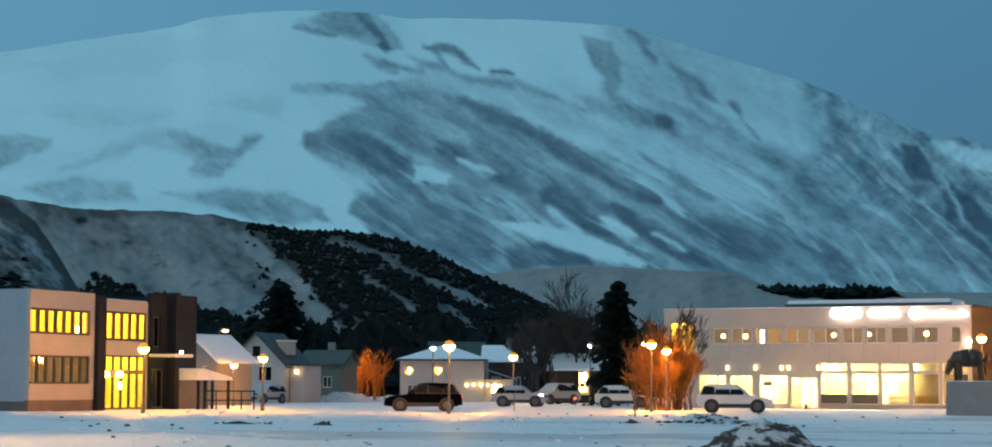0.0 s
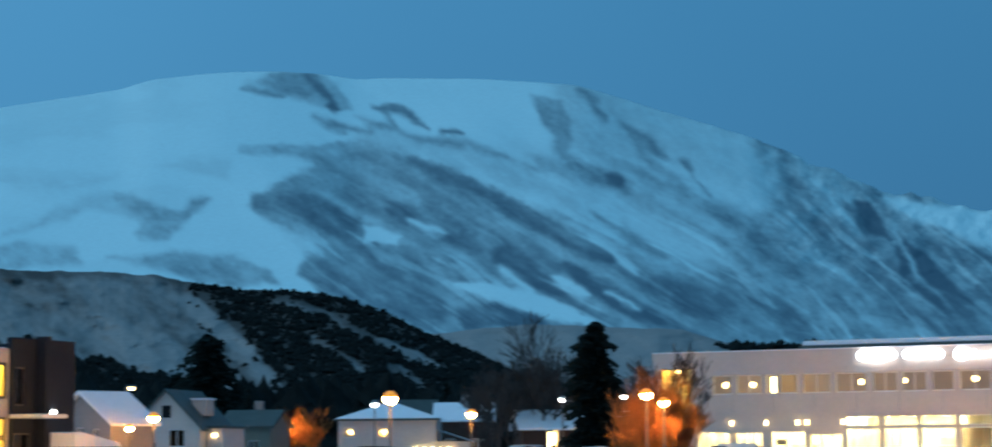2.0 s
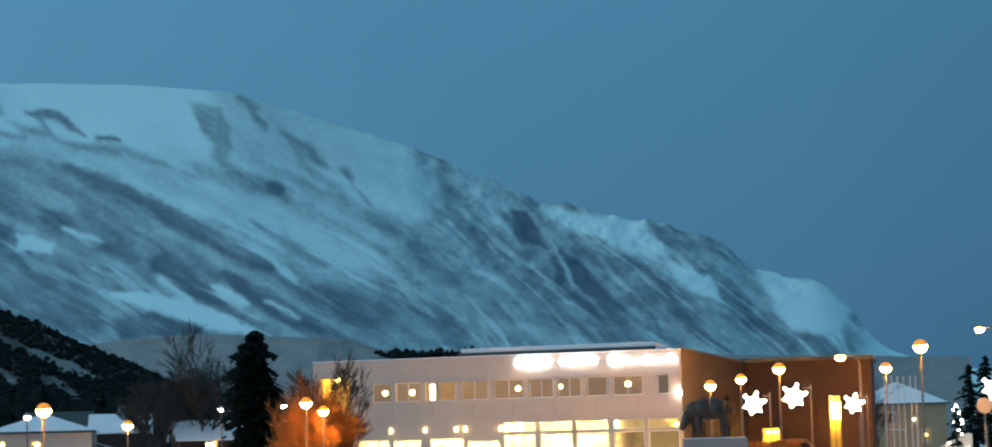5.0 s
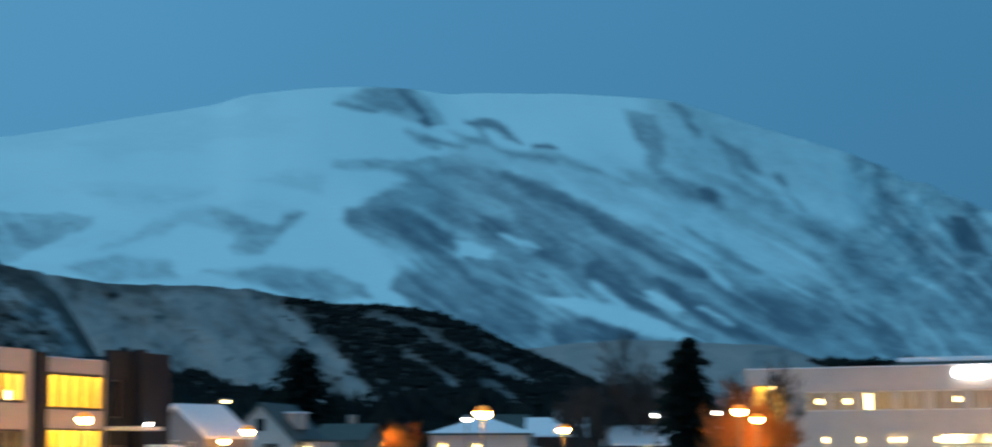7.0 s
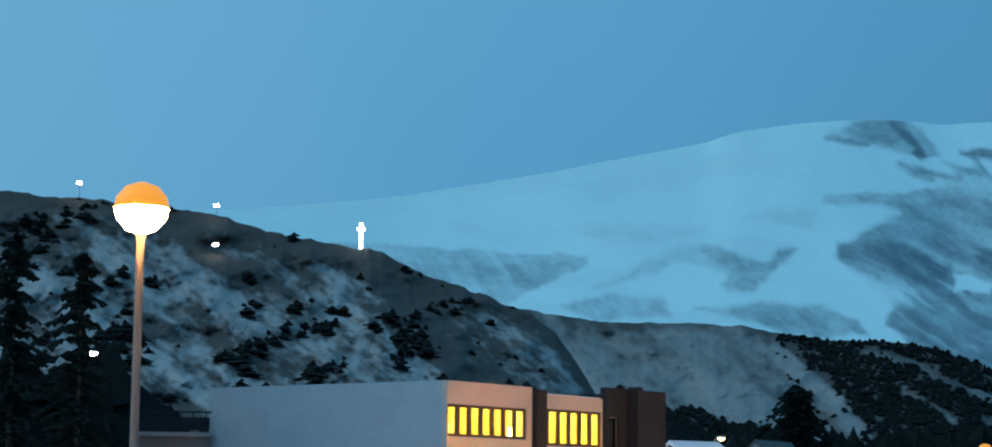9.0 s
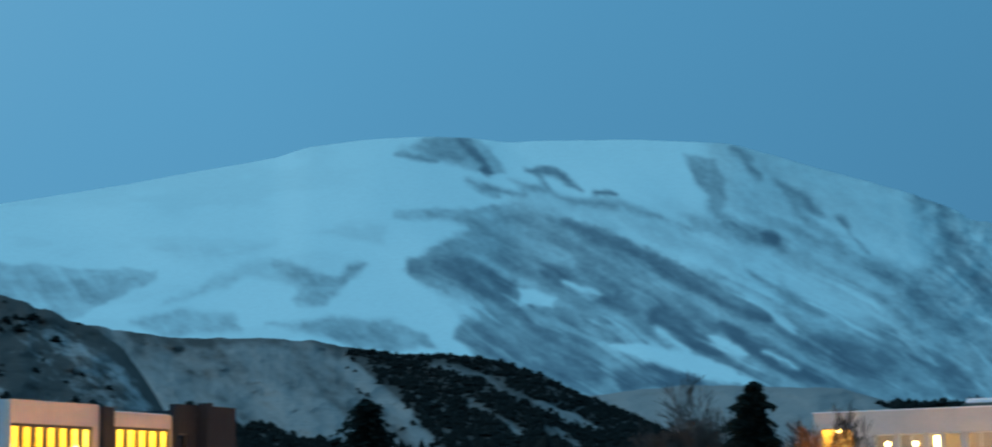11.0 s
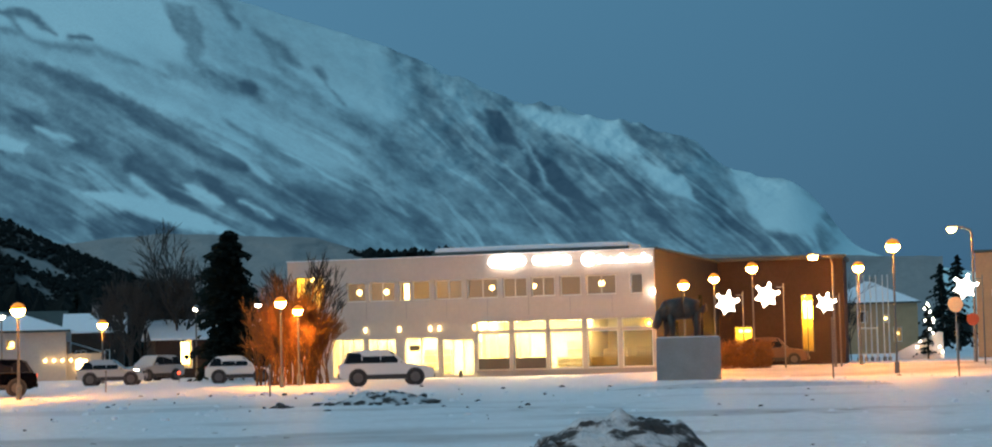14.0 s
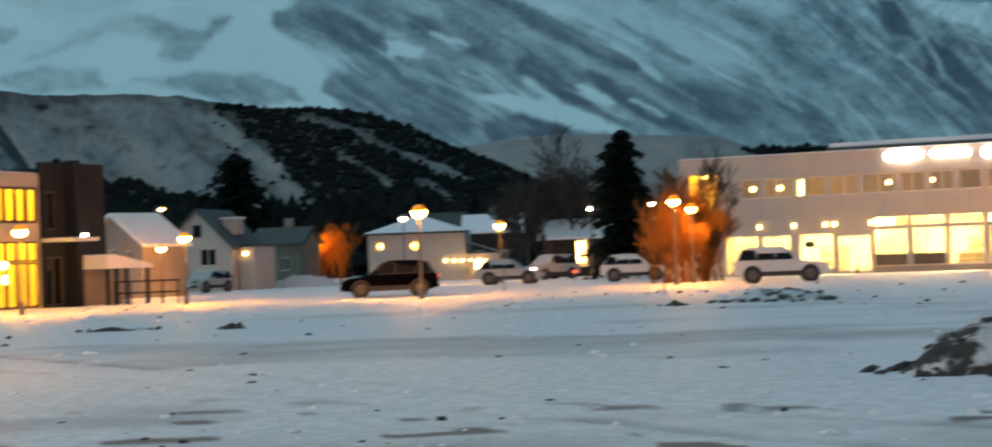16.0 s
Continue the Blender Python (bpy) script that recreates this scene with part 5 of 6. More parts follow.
part("gable_window", Geo().box(-0.32, 0.32, -0.03, -0.004, 3.75, 4.6), M["car_glass"], h2)
part("annex_wall", Geo().box(2.52, 3.7, 1.2, 6.0, -0.1, 3.0), M["pale_house"], h2)
part("annex_roof", Geo().box(2.52, 3.9, 1.0, 6.2, 3.0, 3.2, 0.05), M["roof_dark"], h2)
part("wall_lamp", Geo().box(3.0, 3.2, 1.0, 1.19, 2.4, 2.65, 0.03), M["bulb_warm"], h2)
h3 = house(3.62, 158, -12, 3.8, 6.0, 3.4, 4.6, M["green_house"], M["roof_dark"], "dark green house with a dark roof and a chimney", dark=[(0.6, 1.2, 0.8, 1.0)], turned=True)
h4 = house(-0.3, 155, -5, 7.4, 7.0, 3.75, 5.05, M["pale_house"], M["snow"], "white hip-roofed house with two lit upper windows", hip=True, lit=[(-2.9, 2.35, 0.75, 0.8), (-0.3, 2.35, 0.75, 0.8)], dark=[(-2.6, 0.3, 1.0, 1.2)], chimney=False)
part("porch_wall", Geo().box(3.72, 6.2, 0.5, 4.5, -0.1, 2.0), M["pale_house"], h4)
g = Geo()
g.poly([(3.72, 0.2, 2.9), (3.72, 4.8, 2.9), (6.5, 4.8, 2.0), (6.5, 0.2, 2.0)])
g.poly([(3.72, 0.2, 2.85), (6.5, 0.2, 1.95), (6.5, 4.8, 1.95), (3.72, 4.8, 2.85)])
part("porch_roof", g, M["snow"], h4)
for k in range(5):
    part("fairy_lamp", Geo().lathe([(0.02, -0.12), (0.14, 0), (0.02, 0.12)], 8, (2.2 + k * 0.62, -0.2, 1.5)), M["bulb_warm"], h4, "string of warm fairy lights")
part("porch_window", Geo().box(4.4, 5.2, 0.40, 0.46, 0.6, 1.5), M["bulb_warm"], h4, "lit porch window")
h5 = house(-2.45, 178, -4, 4.8, 6.0, 4.0, 5.5, M["brown_house"], M["snow"], "dark brown house with a snowy roof", dark=[(-1.2, 1.2, 0.9, 1.1), (1.2, 1.2, 0.9, 1.1)], turned=True)
h6 = house(-5.6, 150, 2, 8.0, 6.0, 3.0, 4.3, M["brown_house"], M["snow"], "dark house behind the spruce with a tall lit window", lit=[(-1.75, 0.7, 0.9, 2.1), (0.9, 1.3, 1.0, 0.7)], dark=[(2.6, 1.0, 1.0, 1.2)], turned=True)
part("hall_lamp", Geo().box(-2.1, -1.4, 1.2, 1.4, 1.0, 2.6, 0.03), M["bulb_warm"], h6, "warm light in the tall window")
h7 = house(-0.9, 205, 5, 6.0, 6.0, 4.2, 6.4, M["brown_house"], M["roof_dark"], "dark house behind the hip-roofed house", dark=[(0, 1.8, 0.9, 1.1)], turned=True, chimney=False)
h8 = house(-24.0, 215, -20, 9.4, 9.0, 5.3, 7.6, M["ochre_house"], M["snow"], "ochre house with a pale snowy hip roof", hip=True, lit=[(1.5, 3.2, 0.7, 0.8), (2.6, 1.2, 0.9, 1.5)], dark=[(-2.6, 3.2, 0.8, 1.2), (-0.8, 3.2, 0.8, 1.2)], chimney=False)
row = thing("long_building", Matrix.Translation(at(-19.3, 136)) @ pose(0, 0, 0, rz=-25), "long dark brown flat-roofed building behind the street lamps", "building")
part("wall", wall_openings(Geo(), 0, 9.4, -0.1, 6.9, 0, 0.3, [(6.6, 7.4, 0.8, 4.6), (2.2, 3.4, 0.9, 2.6)]), M["brown_house"], row)
part("end_wall", Geo().box(9.1, 9.4, 0.3, 8, -0.1, 6.9), M["brown_house"], row)
part("roof", Geo().box(-0.2, 9.6, -0.25, 8, 6.904, 7.15, 0.05), M["roof_dark"], row)
part("inner_wall", Geo().box(0.2, 9.0, 1.6, 1.7, 0, 6.5), M["interior"], row)
window(row, 6.6, 7.4, 0.8, 4.6, 0.08, M["frame"], M["glass"], 1)
window(row, 2.2, 3.4, 0.9, 2.6, 0.08, M["frame"], M["glass"], 1)
part("stair_lamp", Geo().box(6.7, 7.3, 0.9, 1.1, 3.0, 4.2, 0.02), M["amber_lamp"], row, "amber stairwell lamp")
part("room_lamp", Geo().box(2.4, 3.2, 0.9, 1.1, 2.2, 2.4, 0.02), M["amber_lamp"], row)
pale = thing("pale_building", Matrix.Translation(at(-27.7, 152)) @ pose(0, 0, 0, rz=-32), "pale flat-fronted building at the street corner", "building")
part("wall", wall_openings(Geo(), -2.3, 6, -0.1, 7.6, 0, 0.3, [(-1.2, 0.2, 4.4, 4.9), (1.5, 2.9, 4.4, 4.9)]), M["ochre_house"], pale)
part("side_wall", Geo().box(-2.3, -2.0, 0.3, 8, -0.1, 7.6), M["ochre_house"], pale)
part("inner_wall", Geo().box(-1.9, 5.8, 1.5, 1.6, 0, 7.4), M["interior"], pale)
part("roof", Geo().box(-2.4, 6.1, -0.1, 8.1, 7.6, 7.8, 0.04), M["roof_dark"], pale)
for x0 in (-1.2, 1.5):
    window(pale, x0, x0 + 1.4, 4.4, 4.9, 0.08, M["white_frame"], M["glass"], 1)
    part("strip_lamp", Geo().box(x0 + 0.1, x0 + 1.3, 0.8, 0.9, 4.6, 4.7), M["bulb_white"], pale)
wedge = thing("ramp_wall", Matrix.Translation(at(-25.3, 150)) @ pose(0, 0, 0, rz=-25), "pale sloping ramp wall covered in snow", "wall")
part("wall", Geo().prism([(-1.6, -0.1), (1.6, -0.1), (1.6, 1.9), (1.3, 1.95), (-1.6, 0.6)], 0, 0.4), M["white_wall"], wedge)


# ---- street furniture ----
def bowl(r):
    return [(0.05, -r * 0.95), (r * 0.55, -r * 0.8), (r * 0.88, -r * 0.42), (r, 0)]


def globe_lamp(bearing, dist, elevation, r, bulb, label, group="street lamps", cap=True):
    """A post with a globe: the lower half gives the light, the upper half is a tinted cap."""
    z = height(elevation, dist)
    t = thing("street_lamp", Matrix.Translation(at(bearing, dist)), label, "street lamp", group)
    part("post", Geo().tube((0, 0, -0.1), (0, 0, z - r), 0.055 if dist > 60 else 0.085, 0.045 if dist > 60 else 0.07, 8), M["post"], t)
    part("base", Geo().lathe([(0.11, -0.05), (0.11, 0.5), (0.06, 0.6)], 10), M["post"], t)
    part("collar", Geo().lathe([(0.06, -0.12), (0.09, -0.04), (0.09, 0)], 10, (0, 0, z - r * 0.93)), M["post"], t)
    part("bowl", Geo().lathe(bowl(r), 16, (0, 0, z)), bulb, t, "glowing lower bowl", True)
    part("cap", Geo().lathe([(r * 1.02, 0.004), (r * 0.93, r * 0.42), (r * 0.62, r * 0.8), (0.05, r * 0.98)], 16, (0, 0, z)), M["cap_orange"] if cap else M["steel"], t, "orange tinted cap" if cap else "", True)
    return t


def arm_lamp(bearing, dist, elevation, reach, bulb, label):
    """A tall mast with an arm and a flat head."""
    z = height(elevation, dist)
    t = thing("street_lamp", Matrix.Translation(at(bearing, dist)) @ pose(0, 0, 0, rz=bearing), label, "street lamp", "street lamps on masts")
    part("post", Geo().tube((reach, 0, -0.1), (reach, 0, z - 0.4), 0.09, 0.06, 8), M["post"], t)
    g = Geo()
    pts = [(reach, 0, z - 0.4), (reach * 0.9, 0, z - 0.05), (reach * 0.6, 0, z + 0.12), (0.2, 0, z + 0.14)]
    for p, q in zip(pts, pts[1:]):
        g.tube(p, q, 0.045, 0.045, 6)
    part("arm", g, M["post"], t)
    part("head", Geo().box(-0.35, 0.3, -0.16, 0.16, z + 0.06, z + 0.2, 0.04), M["steel"], t)
    part("bowl", Geo().lathe([(0.06, -0.2), (0.22, -0.12), (0.27, 0)], 12, (0, 0, z + 0.05)), bulb, t, "glowing lamp glass", True)
    return t


GLOBE = "globe street lamp on a dark post with an orange glow"
# the one at bearing 6.8 stands for a wall lamp on the grey house
for bb, dd, ee, rr in [(10.6, 84, 1.21, 0.27), (6.15, 94, 0.88, 0.24), (-0.39, 85, 1.38, 0.29), (-7.55, 97, 1.42, 0.27), (-8.03, 101, 1.19, 0.24), (-2.65, 130, 0.92, 0.30), (6.8, 117, 0.60, 0.22), (-18.85, 98, 1.63, 0.25), (-19.7, 104, 1.79, 0.25), (-20.76, 114, 2.05, 0.31)]:
    globe_lamp(bb, dd, ee, rr, M["bulb_sodium"], GLOBE)
for bb, dd, ee, rr in [(2.55, 166.3, 0.72, 0.26), (-23.68, 128, 1.98, 0.34), (-24.64, 91, 2.54, 0.30)]:
    globe_lamp(bb, dd, ee, rr, M["bulb_street"], GLOBE)
for bb, dd, ee, rr in [(0.05, 126, 1.21, 0.22), (-5.21, 131, 1.31, 0.20), (-6.93, 139, 1.37, 0.20)]:
    globe_lamp(bb, dd, ee, rr, M["bulb_white"], "white globe street lamp on a thin post", "white street lamps", False)
# unseen lamps, added out of view to warm and brighten the near snow
globe_lamp(-118, 11, 17, 0.42, M["bulb_near"], "unseen globe street lamp added to light the open lot", "street lamps")
for bb, dd in [(62, 22), (-58, 25), (125, 16)]:
    globe_lamp(bb, dd, 9, 0.42, M["bulb_near"], "unseen globe street lamp added to light the open lot", "street lamps")
globe_lamp(23.05, 34, 7.87, 0.45, M["bulb_near"], "globe street lamp with an orange tinted cap near the lot", "street lamps")
arm_lamp(-22.46, 122, 2.28, 1.1, M["bulb_street"], "sodium street lamp on a bent mast")
arm_lamp(6.76, 150, 1.68, -0.5, M["bulb_warm"], "dim street lamp on a thin mast behind the gabled houses")
arm_lamp(-26.25, 130, 2.92, 1.2, M["bulb_street"], "sodium street lamp on a tall mast")


def star(bearing, dist, elevation, size):
    z = height(elevation, dist)
    t = thing("star_decoration", Matrix.Translation(at(bearing, dist)) @ pose(0, 0, 0, rz=bearing), "glowing white star decoration on a street post", "decoration", "star decorations")
    out = []
    for i in range(12):
        a = math.tau * i / 12 + math.pi / 12
        k = size if i % 2 == 0 else size * 0.62
        out.append((k * math.cos(a), z + k * math.sin(a)))
    part("star", Geo().prism(out, -0.06, 0.06), M["sign_light"], t)
    part("bracket", Geo().tube((size * 0.8, 0.1, z + size * 0.7), (size * 1.4, 0.1, z + size * 0.7), 0.03, 0.03, 6), M["post"], t)
    part("post", Geo().tube((size * 1.4, 0.1, -0.1), (size * 1.4, 0.1, z + size), 0.05, 0.04, 6), M["post"], t)
    for i in (0, 2, 4):
        part("bulb", Geo().lathe([(0.02, -0.1), (0.1, 0), (0.02, 0.1)], 8, (out[i][0], -0.1, out[i][1])), M["bulb_white"], t)
    return t


for bb, dd, ee, ss in [(-20.03, 128, 1.07, 0.72), (-21.14, 126, 1.25, 0.74), (-22.76, 132, 0.99, 0.62), (-26.54, 128, 1.32, 0.75)]:
    star(bb, dd - 10, ee, ss * 0.92)

pole = thing("flagpole", Matrix.Translation(at(-23.62, 146)), "bare white flagpole beside the street", "flagpole", "flagpoles")
part("shaft", Geo().tube((0, 0, -0.1), (0, 0, 5.9), 0.06, 0.035, 8), M["flag_white"], pole)
part("finial", Geo().lathe([(0.02, 0), (0.07, 0.06), (0.02, 0.13)], 8, (0, 0, 5.9)), M["flag_white"], pole)
part("foot", Geo().lathe([(0.14, -0.05), (0.14, 0.25), (0.07, 0.3)], 8), M["concrete"], pole)
for bb in (-23.82, -23.98, -24.14, -24.32, -24.46):
    copy_thing(pole, Matrix.Translation(at(bb, 146)))
rail = thing("flagpole_rail", Matrix.Translation(at(-24.05, 145.6)) @ pose(0, 0, 0, rz=-24), "low pale rail in front of the flagpoles", "rail")
part("bar", Geo().tube((-1.1, 0, 2.3), (0.2, 0, 2.3), 0.05, 0.05, 6), M["flag_white"], rail)
part("post", Geo().tube((-1.1, 0, -0.1), (-1.1, 0, 2.3), 0.05, 0.05, 6), M["flag_white"], rail)
part("post", Geo().tube((0.2, 0, -0.1), (0.2, 0, 2.3), 0.05, 0.05, 6), M["flag_white"], rail)

road_sign = thing("road_sign", Matrix.Translation(at(-26.27, 96)) @ pose(0, 0, 0, rz=-26), "round road sign seen from behind on a thin post", "sign")
part("disc", Geo().lathe([(0.36, -0.02), (0.36, 0.02)], 20), M["sign_grey"], road_sign).matrix_local = pose(0, 0, 3.05, 90)
part("post", Geo().tube((0, 0.06, -0.1), (0, 0.06, 3.4), 0.03, 0.03, 8), M["steel"], road_sign)
red_sign = thing("road_sign", Matrix.Translation(at(-26.72, 128)) @ pose(0, 0, 0, rz=-26), "small red road sign by the lamp mast", "sign")
part("disc", Geo().lathe([(0.38, -0.02), (0.38, 0.02)], 20), M["sign_red"], red_sign).matrix_local = pose(0, 0, 2.6, 90)
part("post", Geo().tube((0, 0.06, -0.1), (0, 0.06, 2.9), 0.03, 0.03, 8), M["steel"], red_sign)
for bb, dd, hh in [(-7.21, 79, 1.1), (-2.72, 99, 0.9), (-22.9, 84, 2.4), (-26.3, 84, 2.0)]:
    st = thing("marker_stake", Matrix.Translation(at(bb, dd)), "thin dark marker stake standing in the snow", "stake", "marker stakes")
    part("shaft", Geo().tube((0, 0, -0.2), (0.02, 0, hh), 0.035, 0.03, 6), M["post"], st)
    part("cap", Geo().lathe([(0.05, 0), (0.05, 0.08), (0.02, 0.1)], 8, (0.02, 0, hh)), M["post"], st)

# the statue on its plinth
plinth = thing("plinth", Matrix.Translation(at(-18.93, 88)) @ pose(0, 0, 0, rz=-19), "grey concrete plinth standing in the snow", "plinth")
part("block", Geo().box(-1.36, 1.36, -0.9, 0.9, -0.3, 1.84, 0.03), M["concrete"], plinth)
part("snow_cap", Geo().box(-1.3, 1.3, -0.84, 0.84, 1.844, 1.88, 0.015), M["snow"], plinth)
g = Geo()
g.tube((-0.6, 0, 3.0), (0.1, 0, 3.08), 0.44, 0.50, 12)
g.tube((0.1, 0, 3.08), (0.8, 0, 3.0), 0.50, 0.40, 12)
g.tube((0.8, 0, 3.0), (0.98, 0, 2.8), 0.40, 0.22, 10)
g.tube((-0.85, 0, 2.75), (-0.45, 0, 3.15), 0.26, 0.40, 8)
g.tube((-1.12, 0, 2.2), (-0.8, 0, 2.9), 0.13, 0.27, 8)
for x, y, k in [(-0.55, 0.22, -0.1), (-0.45, -0.22, 0.1), (0.62, 0.22, 0.12), (0.7, -0.22, -0.05)]:
    g.tube((x + k, y, 1.86), (x, y, 2.9), 0.11, 0.2, 7)
g.tube((0.95, 0, 2.2), (0.8, 0, 3.0), 0.04, 0.09, 6)
statue = new("statue", g.mesh("statue", M["bronze"], True))
statue.matrix_world = Matrix.Translation(at(-18.75, 88, 0.025)) @ pose(0, 0, 0, rz=-19)
tagged(statue, "dark bronze animal statue on a concrete plinth", "statue")

hedge = thing("hedge", Matrix.Translation(at(-20.5, 107)) @ pose(0, 0, 0, rz=-20), "dark clipped leafless hedge in the snow", "hedge")
rnd = random.Random(77)
g = Geo()
for i in range(2600):
    x, y, z = rnd.uniform(-1.35, 1.35), rnd.uniform(-0.5, 0.5), rnd.uniform(-0.05, 1.5) + 0.15 * math.sin(i)
    a = Vector((rnd.gauss(0, 1), rnd.gauss(0, 1), rnd.gauss(0.6, 0.7))).normalized() * 0.26
    g.tube((x, y, z), (x + a.x, y + a.y, z + a.z), 0.022, 0.008, 3, False)
part("brush", g, M["twig"], hedge)

lit = thing("lit_spruce", Matrix.Translation(at(-25.5, 150)), "small spruce strung with cold white lights", "tree")
part("trunk", Geo().tube((0, 0, -0.1), (0, 0, 3.6), 0.08, 0.02, 6), M["bark"], lit)
part("crown", conifer_crown(3.9, 1.1, 260, 31), M["needle"], lit)
rnd = random.Random(32)
for i in range(22):
    f = rnd.random()
    a = rnd.uniform(0, math.tau)
    rr = 1.0 * f + 0.1
    part("bulb", Geo().lathe([(0.02, -0.07), (0.08, 0), (0.02, 0.07)], 6, (rr * math.cos(a), rr * math.sin(a), 3.7 * (1 - f) + 0.3)), M["bulb_white"], lit)

# the lit cross and lamps on the hill
def on_hill(bearing, elevation):
    A, E, D, X, Y, Z = near_grid
    i = np.argmin((A - bearing) ** 2 + (E - elevation) ** 2)
    return Vector((X.ravel()[i], Y.ravel()[i], Z.ravel()[i]))


cross = thing("lit_cross", Matrix.Translation(on_hill(16.9, 6.95) + Vector((0, 0, -0.3))) @ pose(0, 0, 0, rz=17), "tall white illuminated cross on the hill crest", "cross")
part("upright", Geo().box(-0.42, 0.42, -0.4, 0.4, 0, 6.8, 0.12), M["sign_light"], cross)
part("arm", Geo().box(-1.0, -0.43, -0.38, 0.38, 4.9, 5.6, 0.1), M["sign_light"], cross)
part("arm", Geo().box(0.43, 1.0, -0.38, 0.38, 4.9, 5.6, 0.1), M["sign_light"], cross)
part("footing", Geo().box(-1.2, 1.2, -0.8, 0.8, -0.6, 0, 0.05), M["concrete"], cross)
for bb, ee, up in [(20.98, 7.6, 3.6), (21.0, 6.6, 2.6), (24.76, 8.05, 4.0), (24.2, 3.4, 2.0)]:
    p = on_hill(bb, ee)
    t = thing("path_lamp", Matrix.Translation(p) @ pose(0, 0, 0, rz=bb), "white floodlight on a short post on the hill", "lamp", "path lamps")
    part("post", Geo().tube((0, 0, -0.5), (0, 0, up), 0.08, 0.06, 6), M["post"], t)
    part("head", Geo().box(-0.65, 0.65, -0.3, 0.3, up, up + 0.65, 0.15), M["bulb_white"], t, "white lamp head")


# ---- vehicles ----
def car(bearing, dist, rz, length, ht, paint, label, lights="", suv=True, name="car"):
    """A parked car, nose towards local -x."""
    c = thing(name, Matrix.Translation(at(bearing, dist)) @ pose(0, 0, 0, rz=rz), label, "car", "parked cars")
    L, w = length / 2, 0.90
    k = ht / 1.68
    belt, sill = 1.02 * k, 0.30
    low = [(-L, 0.42), (-L + 0.06, 0.30), (-L + 0.45, 0.26), (L - 0.35, 0.28), (L - 0.02, 0.40), (L, 0.72), (L - 0.04, belt - 0.02), (L - 0.25, belt), (-L * 0.34, belt), (-L * 0.42, belt - 0.02), (-L + 0.35, belt - 0.14), (-L + 0.08, belt - 0.28), (-L, 0.62)]
    g = Geo()
    n = len(low)
    inset = lambda s: [(x * s, 0.6 + (z - 0.6) * s) for x, z in low]
    layers = [(-w, inset(0.985)), (-w + 0.05, low), (w - 0.05, low), (w, inset(0.985))]
    for y, o in layers:
        g.v += [(x, y, z) for x, z in o]
    for a in range(3):
        for i in range(n):
            j = (i + 1) % n
            g.f.append((a * n + i, (a + 1) * n + i, (a + 1) * n + j, a * n + j))
    g.f.append(tuple(range(n)))
    g.f.append(tuple(range(4 * n - 1, 3 * n - 1, -1)))
    part("body", g, paint, c)
    back = L - 0.12 if suv else L * 0.62
    roof = [(-L * 0.42, belt), (back, belt), (back - 0.36, ht - 0.12), (back - 0.62, ht - 0.03), (L * 0.22, ht), (L * 0.04, ht - 0.01), (-L * 0.10, ht - 0.07)]
    g = Geo()
    m = len(roof)
    lowy, topy = w - 0.03, w - 0.20
    for sgn in (-1, 1):
        g.v += [(x, sgn * (lowy if z <= belt + 0.01 else topy), z) for x, z in roof]
    for i in range(m):
        j = (i + 1) % m
        g.f.append((i, i + m, j + m, j))
    g.f.append(tuple(range(m)))
    g.f.append(tuple(range(2 * m - 1, m - 1, -1)))
    part("cabin", g, paint, c)

    def side_y(z):
        f = (z - belt) / (ht - 0.05 - belt)
        return lowy + (topy - lowy) * f + 0.006

    z0, z1 = belt + 0.05, ht - 0.14
    for sgn in (-1, 1):
        gg = Geo()
        q = [(-L * 0.34, z0 - 0.03), (back - 0.10, z0 - 0.03), (back - 0.32, z1 + 0.03), (-L * 0.12, z1 + 0.03)]
        gg.poly([(x, sgn * (side_y(z) - 0.003), z) for x, z in q])
        gg.poly([(x, sgn * (side_y(z) - 0.005), z) for x, z in q][::-1])
        part("window_trim", gg, M["trim_dark"], c)
        for xa, xb, xc, xd in [(-L * 0.30, L * 0.11, L * 0.11, -L * 0.10), (L * 0.13, L * 0.50, L * 0.50, L * 0.13), (L * 0.52, back - 0.2, back - 0.42, L * 0.52)]:
            gg = Geo()
            q = [(xa, z0), (xb, z0), (xc, z1), (xd, z1)]
            gg.poly([(x, sgn * side_y(z), z) for x, z in q])
            gg.poly([(x, sgn * (side_y(z) - 0.004), z) for x, z in q][::-1])
            part("side_window", gg, M["car_glass"], c)
        part("mirror", Geo().box(-L * 0.30, -L * 0.30 + 0.14, sgn * 0.98 - 0.07, sgn * 0.98 + 0.07, belt, belt + 0.16, 0.03), paint, c)
        part("sill", Geo().box(-L * 0.45, L * 0.45, sgn * 0.915 - 0.012, sgn * 0.915 + 0.012, 0.28, 0.50), M["trim_dark"], c)
    for nm, (x0, x1), yy in [("windscreen", (-L * 0.40 - 0.012, -L * 0.12 - 0.012), 0.66), ("rear_window", (back - 0.01, back - 0.35), 0.62)]:
        gg = Geo()
        gg.poly([(x0 + (x1 - x0) * 0.1, -yy, z0), (x0 + (x1 - x0) * 0.1, yy, z0), (x1, yy - 0.06, z1), (x1, -yy + 0.06, z1)])
        part(nm, gg, M["car_glass"], c)
    for sx in (-1, 1):
        for sy in (-1, 1):
            x = sx * L * 0.60
            arch = part("wheel_arch", Geo().tube((x, sy * 0.895, 0.36), (x, sy * 0.912, 0.36), 0.44, 0.44, 18), M["trim_dark"], c)
            wh = part("wheel", Geo().tube((x, sy * 0.70, 0.36), (x, sy * 0.925, 0.36), 0.365, 0.36, 20), M["tyre"], c)
